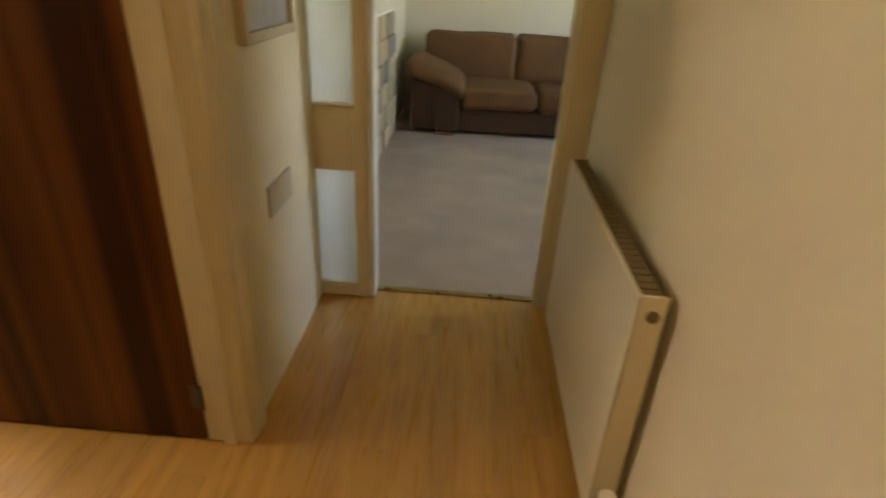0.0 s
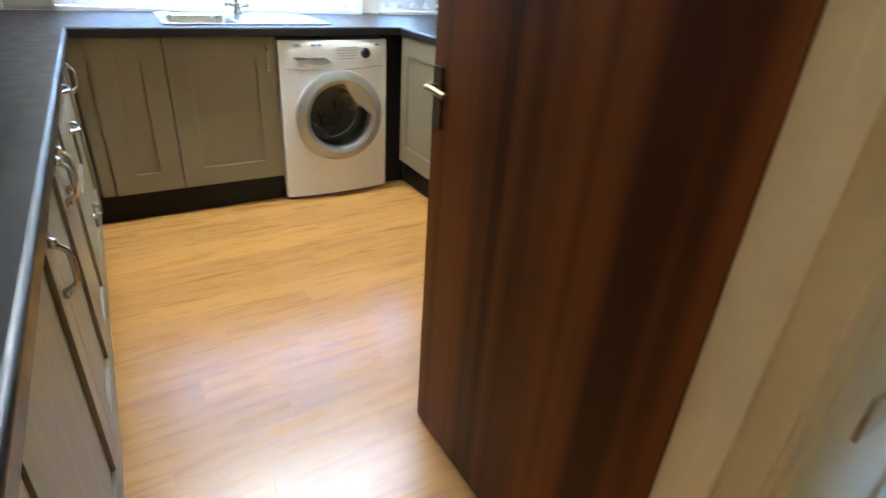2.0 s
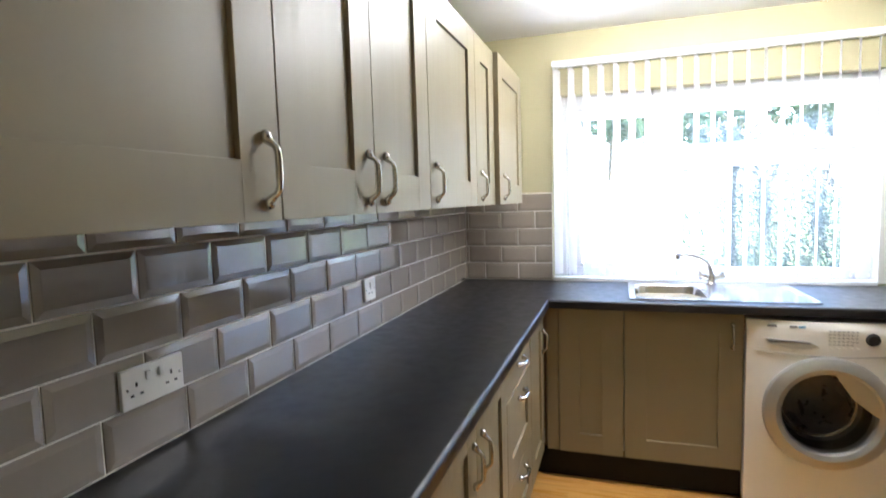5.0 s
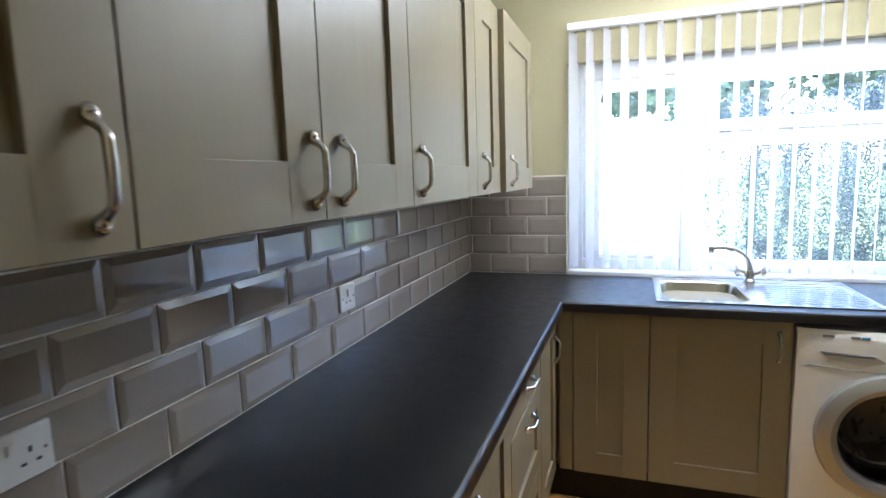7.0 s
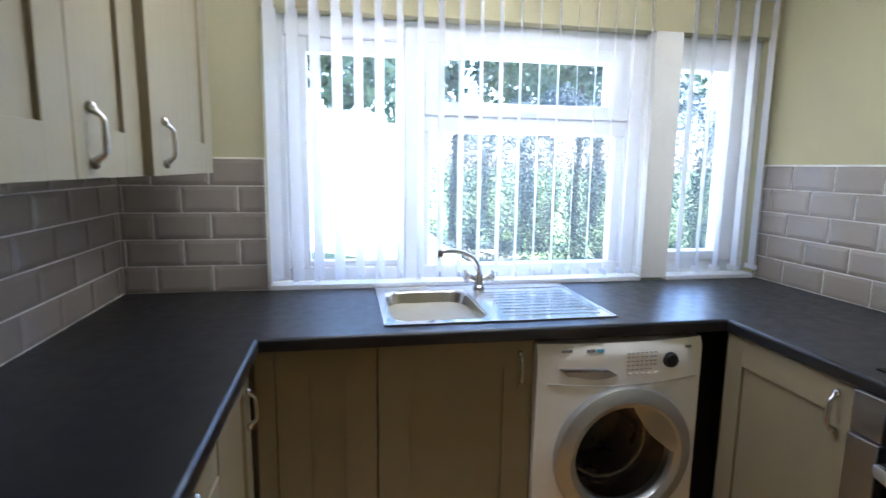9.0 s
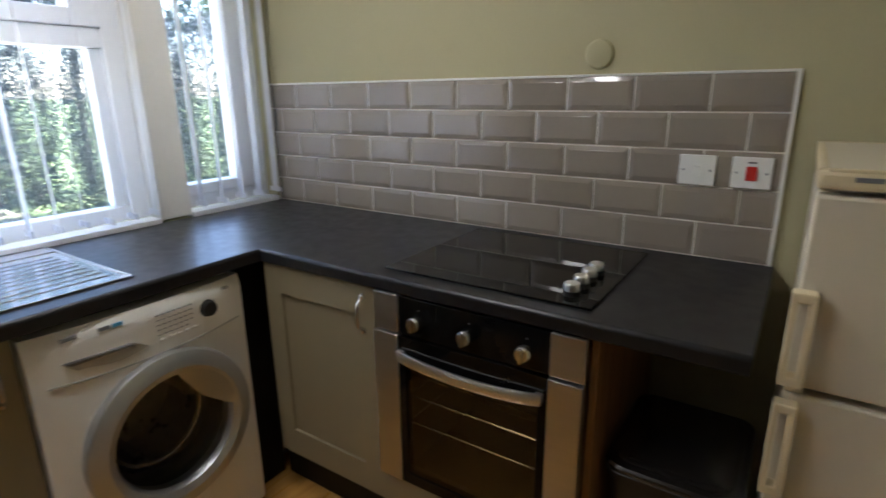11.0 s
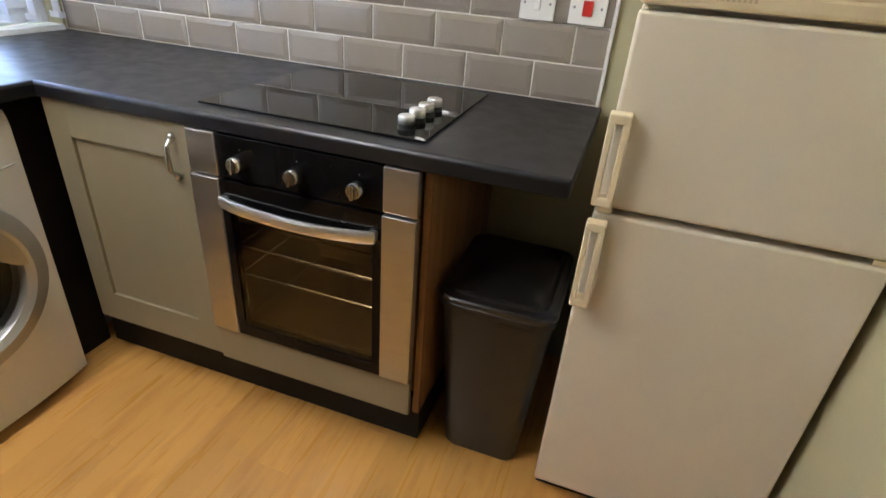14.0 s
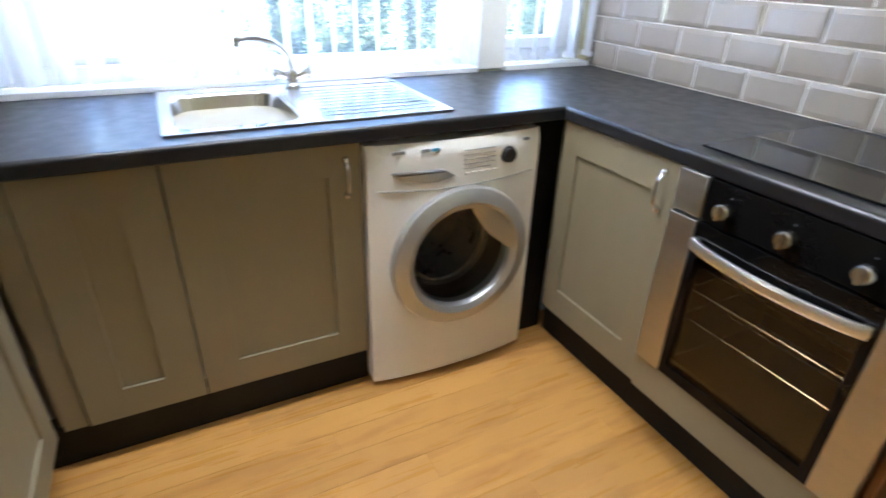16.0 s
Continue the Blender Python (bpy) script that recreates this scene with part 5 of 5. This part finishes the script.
# made-up pendant, out of sight at the hall's dark end
def unseen_pendant():
    c = thing("made_up_pendant", (0.36, -0.25, 2.0), "made-up unseen hall pendant with an open paper shade", "lamp")
    part("shade", lathe(bmesh.new(), [(0.10, 2.02), (0.14, 2.12), (0.10, 2.22)], 28, False, False), M_WHITE, c, turn=Matrix.Translation((0.36, -0.25, 0)))
    part("cord", tube(bmesh.new(), [(0.36, -0.25, 2.2), (0.36, -0.25, CEIL)], 0.004, 8), M_WHITE, c)


unseen_pendant()


# ---- garden seen through the window ----
slab("ground", M_GRASS, [(-900, 900, -900, 900, -0.62, -0.5)], "green lawn reaching to the distance", "lawn")
slab("pavement", M_PAVE, [(-9.5, -3.48, -9, 3.0, -0.5, -0.42)], "pale sunlit concrete path and yard", "path")


def leaf_mass(name, mat, blobs, count, size, label, category):
    """A mass of many small leaves round some centres, each blob (x, y, z, rx, ry, rz)."""
    rng = np.random.default_rng(5)
    verts, faces = [], []
    total = sum(b[3] * b[4] + b[4] * b[5] for b in blobs)
    for b in blobs:
        n = int(count * (b[3] * b[4] + b[4] * b[5]) / total)
        d = rng.normal(size=(n, 3))
        d /= np.linalg.norm(d, axis=1)[:, None]
        r = rng.uniform(0.72, 1.06, n) ** 0.6
        centre = np.array(b[:3]) + d * r[:, None] * np.array(b[3:])
        side = rng.normal(size=(n, 3))
        side /= np.linalg.norm(side, axis=1)[:, None]
        up = np.cross(side, d + 0.6 * rng.normal(size=(n, 3)))
        up /= np.linalg.norm(up, axis=1)[:, None] + 1e-6
        s = size * rng.uniform(0.6, 1.4, n)[:, None]
        quad = np.stack([centre - side * s, centre - up * s * 0.5, centre + side * s, centre + up * s * 0.5], 1)
        k = len(verts)
        verts += quad.reshape(-1, 3).tolist()
        faces += [(k + 4 * i, k + 4 * i + 1, k + 4 * i + 2, k + 4 * i + 3) for i in range(n)]
    mesh = bpy.data.meshes.new(name)
    mesh.from_pydata(verts, [], faces)
    mesh.materials.append(mat)
    ob = new(name, mesh)
    return tagged(ob, label, category)


def garden():
    rng = random.Random(3)
    blobs = []
    for k in range(11):
        blobs.append((-10.5 + rng.uniform(-0.6, 0.4), 2.6 + k * 0.75, 0.9 + rng.uniform(-0.2, 0.3), 0.9, 0.8, 1.6 + rng.uniform(-0.2, 0.5)))
    ob = leaf_mass("hedge", M_LEAF, blobs, 260000, 0.021, "dense green conifer hedge beyond the yard, shade put into its dark bluish colour", "hedge")
    tagged(ob, kind="stuff")
    for i, (x, y, h, r) in enumerate(((-14.2, 3.4, 3.9, 1.9), (-15.0, 7.0, 4.4, 2.0), (-15.5, 0.6, 4.6, 1.9), (-15.8, -2.6, 5.2, 1.9))):
        t = thing("tree", (x, y, -0.5), "broad green garden tree behind the hedge", "tree", "garden trees")
        bm = tube(bmesh.new(), [(x, y, -0.52), (x + 0.1, y, 1.0), (x + 0.05, y + 0.1, h - 0.6)], [0.09, 0.07, 0.04], 10)
        for a in range(6):
            ang = a * 1.05 + i
            tube(bm, [(x + 0.08, y, h - 1.9 + a * 0.18), (x + 1.0 * math.cos(ang), y + 1.0 * math.sin(ang), h - 1.0 + a * 0.2)], [0.05, 0.02], 6)
        part("trunk", bm, M_BARK, t)
        bl = [(x + rng.uniform(-r, r) * 0.8, y + rng.uniform(-r, r) * 0.9, h + rng.uniform(-1.0, 0.9), r * 0.5, r * 0.5, r * 0.42) for _ in range(11)]
        c = leaf_mass("crown", M_LEAF2, bl, 7000, 0.11, "", "")
        c.parent = t
        c.location = -Vector((x, y, -0.5))
    bm = bmesh.new()
    n, m = 26, 14
    sheet = []
    for a in range(n + 1):
        y = -16 + 20.5 * a / n
        row = []
        for b in range(m + 1):
            x = -8.0 - 6.0 * b / m
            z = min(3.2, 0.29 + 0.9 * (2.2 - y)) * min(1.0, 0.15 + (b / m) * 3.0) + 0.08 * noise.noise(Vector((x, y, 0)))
            row.append(bm.verts.new((x, y, max(z, -0.48))))
        sheet.append(row)
    for a in range(n):
        for b in range(m):
            bm.faces.new((sheet[a][b], sheet[a + 1][b], sheet[a + 1][b + 1], sheet[a][b + 1]))
    tagged(part("bank", bm, M_BANK, smooth=80), "grass bank rising beside the yard, sunlit brightness put into its pale colour", "bank", kind="structure")
    bm = bmesh.new()
    for _ in range(500):
        x, y = rng.uniform(-9.6, -8.6), rng.uniform(1.4, 5.0)
        a = rng.uniform(0, 6.28)
        q = [bm.verts.new((x + 0.05 * math.cos(a + k * 1.57), y + 0.05 * math.sin(a + k * 1.57), -0.405 + 0.02 * rng.random())) for k in range(4)]
        bm.faces.new(q)
    tagged(part("fallen_leaves", bm, M_FALLEN, smooth=0), "scatter of orange fallen leaves under the hedge", "leaves", kind="stuff")


garden()


# ---- tiles and floor boards ----
TILE_MESHES = {}


def tile_mesh(w, h):
    """A bevelled-edge metro tile, w by h, its back in the plane out = 0; a cut side keeps a narrow edge."""
    key = (round(w, 3), round(h, 3))
    if key in TILE_MESHES:
        return TILE_MESHES[key]
    bm = bmesh.new()
    b, t0, t1 = min(0.014, w * 0.3), 0.0078, 0.0105
    def ring(x, z, y):
        return [bm.verts.new((sx * x, y, sz * z)) for sx, sz in ((-1, -1), (1, -1), (1, 1), (-1, 1))]
    rings = [ring(w / 2, h / 2, 0), ring(w / 2, h / 2, t0 - 0.001), ring(w / 2 - 0.001, h / 2 - 0.001, t0), ring(w / 2 - b, h / 2 - b, t1 - 0.0003), ring(w / 2 - b - 0.001, h / 2 - b - 0.001, t1)]
    for p, q in zip(rings, rings[1:]):
        for k in range(4):
            bm.faces.new((p[k], p[(k + 1) % 4], q[(k + 1) % 4], q[k]))
    bm.faces.new(rings[-1])
    bmesh.ops.recalc_face_normals(bm, faces=bm.faces)
    mesh = bpy.data.meshes.new("tile")
    bm.to_mesh(mesh)
    bm.free()
    mesh.materials.append(M_TILE)
    TILE_MESHES[key] = mesh
    return mesh


def tiling(wall, side, plane, lo, hi, joint, z0=0.913, rows=5, pitch=0.2052, high=0.1028, half_first=False):
    """Half-bond rows of tiles on a wall, each tile an own object under it; joint is one joint of the lowest row."""
    turn = {"north": 0.0, "east": -math.pi / 2, "south": math.pi}[side]
    gap = 0.0042
    for r in range(rows):
        base = joint + (pitch / 2 if (r % 2) else 0)
        first = base - math.ceil((base - lo) / pitch) * pitch
        k = first
        while k < hi - 1e-4:
            a, b = max(k, lo), min(k + pitch, hi)
            if b - a > 0.012:
                w = b - a - gap
                mesh = tile_mesh(w, high - gap)
                ob = new("tile", mesh)
                ob.parent = wall
                z = z0 + high * r + high / 2
                c = {"north": Vector(((a + b) / 2, plane, z)), "south": Vector(((a + b) / 2, plane, z)), "east": Vector((plane, (a + b) / 2, z))}[side]
                tilt = Euler((random.uniform(-0.006, 0.006), 0, turn + random.uniform(-0.006, 0.006)))
                ob.location = c - world_place(wall)
                ob.rotation_euler = tilt
            k += pitch


slab("grout_south", M_GROUT, [(-3.133, -0.003, YS, YS + 0.0085, 0.911, 1.425)], "", "", parent=wall_south)
slab("grout_west", M_GROUT, [(XW, XW + 0.0085, YS + 0.009, 0.484, 0.911, 1.425)], "", "", parent=wall_west)
slab("grout_north", M_GROUT, [(-3.133, -1.130, YN - 0.0085, YN, 0.911, 1.425)], "", "", parent=wall_north)
tiling(wall_south, "north", YS + 0.0035, -3.128, -0.004, -0.614)
tiling(wall_west, "east", XW + 0.0035, YS + 0.012, 0.484, 0.075)
tiling(wall_north, "south", YN - 0.0035, -3.128, -1.132, -1.326)
slab("tile_trim", M_SOCKET, [(-1.131, -1.123, YN - 0.013, YN, 0.911, 1.432), (-3.133, -1.131, YN - 0.013, YN, 1.425, 1.432)], "white plastic tile edge trim", "trim", bevel=0.002)
slab("tile_trim", M_GROUT, [(XW, XW + 0.010, 0.30, 0.484, 1.426, 1.432)], "pale tile edge line", "trim", bevel=0.002)


def floor_boards():
    """Oak laminate boards along the y axis, staggered from strip to strip, through kitchen and hall."""
    fl = bpy.data.objects["floor"]
    wide, long_ = 0.0965, 0.92
    meshes = {}
    i = 0
    x = -2.66
    while x < HALLE:
        x1 = min(x + wide, HALLE)
        lo, hi = (-1.4, 2.166) if x > 0.0 else ((0.40, 2.68) if x1 < 0 else (0.40, 1.33))
        y = lo - (i * 0.347) % long_
        while y < hi:
            a, b = max(y, lo), min(y + long_, hi)
            if b - a > 0.02:
                key = (round(x1 - x, 3), round(b - a, 3))
                if key not in meshes:
                    bm = bmesh.new()
                    w, h, e = key[0] / 2 - 0.00005, key[1] / 2 - 0.00005, 0.0003
                    rings = [[bm.verts.new((sx * (w - d), sy * (h - d), z)) for sx, sy in ((-1, -1), (1, -1), (1, 1), (-1, 1))] for d, z in ((0, -0.010), (0, -e), (e, 0))]
                    for p, q in zip(rings, rings[1:]):
                        for k in range(4):
                            bm.faces.new((p[k], p[(k + 1) % 4], q[(k + 1) % 4], q[k]))
                    bm.faces.new(rings[-1])
                    bmesh.ops.recalc_face_normals(bm, faces=bm.faces)
                    mesh = bpy.data.meshes.new("plank")
                    bm.to_mesh(mesh)
                    bm.free()
                    mesh.materials.append(M_OAK)
                    meshes[key] = mesh
                ob = new("plank", meshes[key])
                ob.parent = fl
                ob.location = Vector(((x + x1) / 2, (a + b) / 2, 0.0)) - world_place(fl)
            y += long_
        x, i = x1, i + 1


floor_boards()
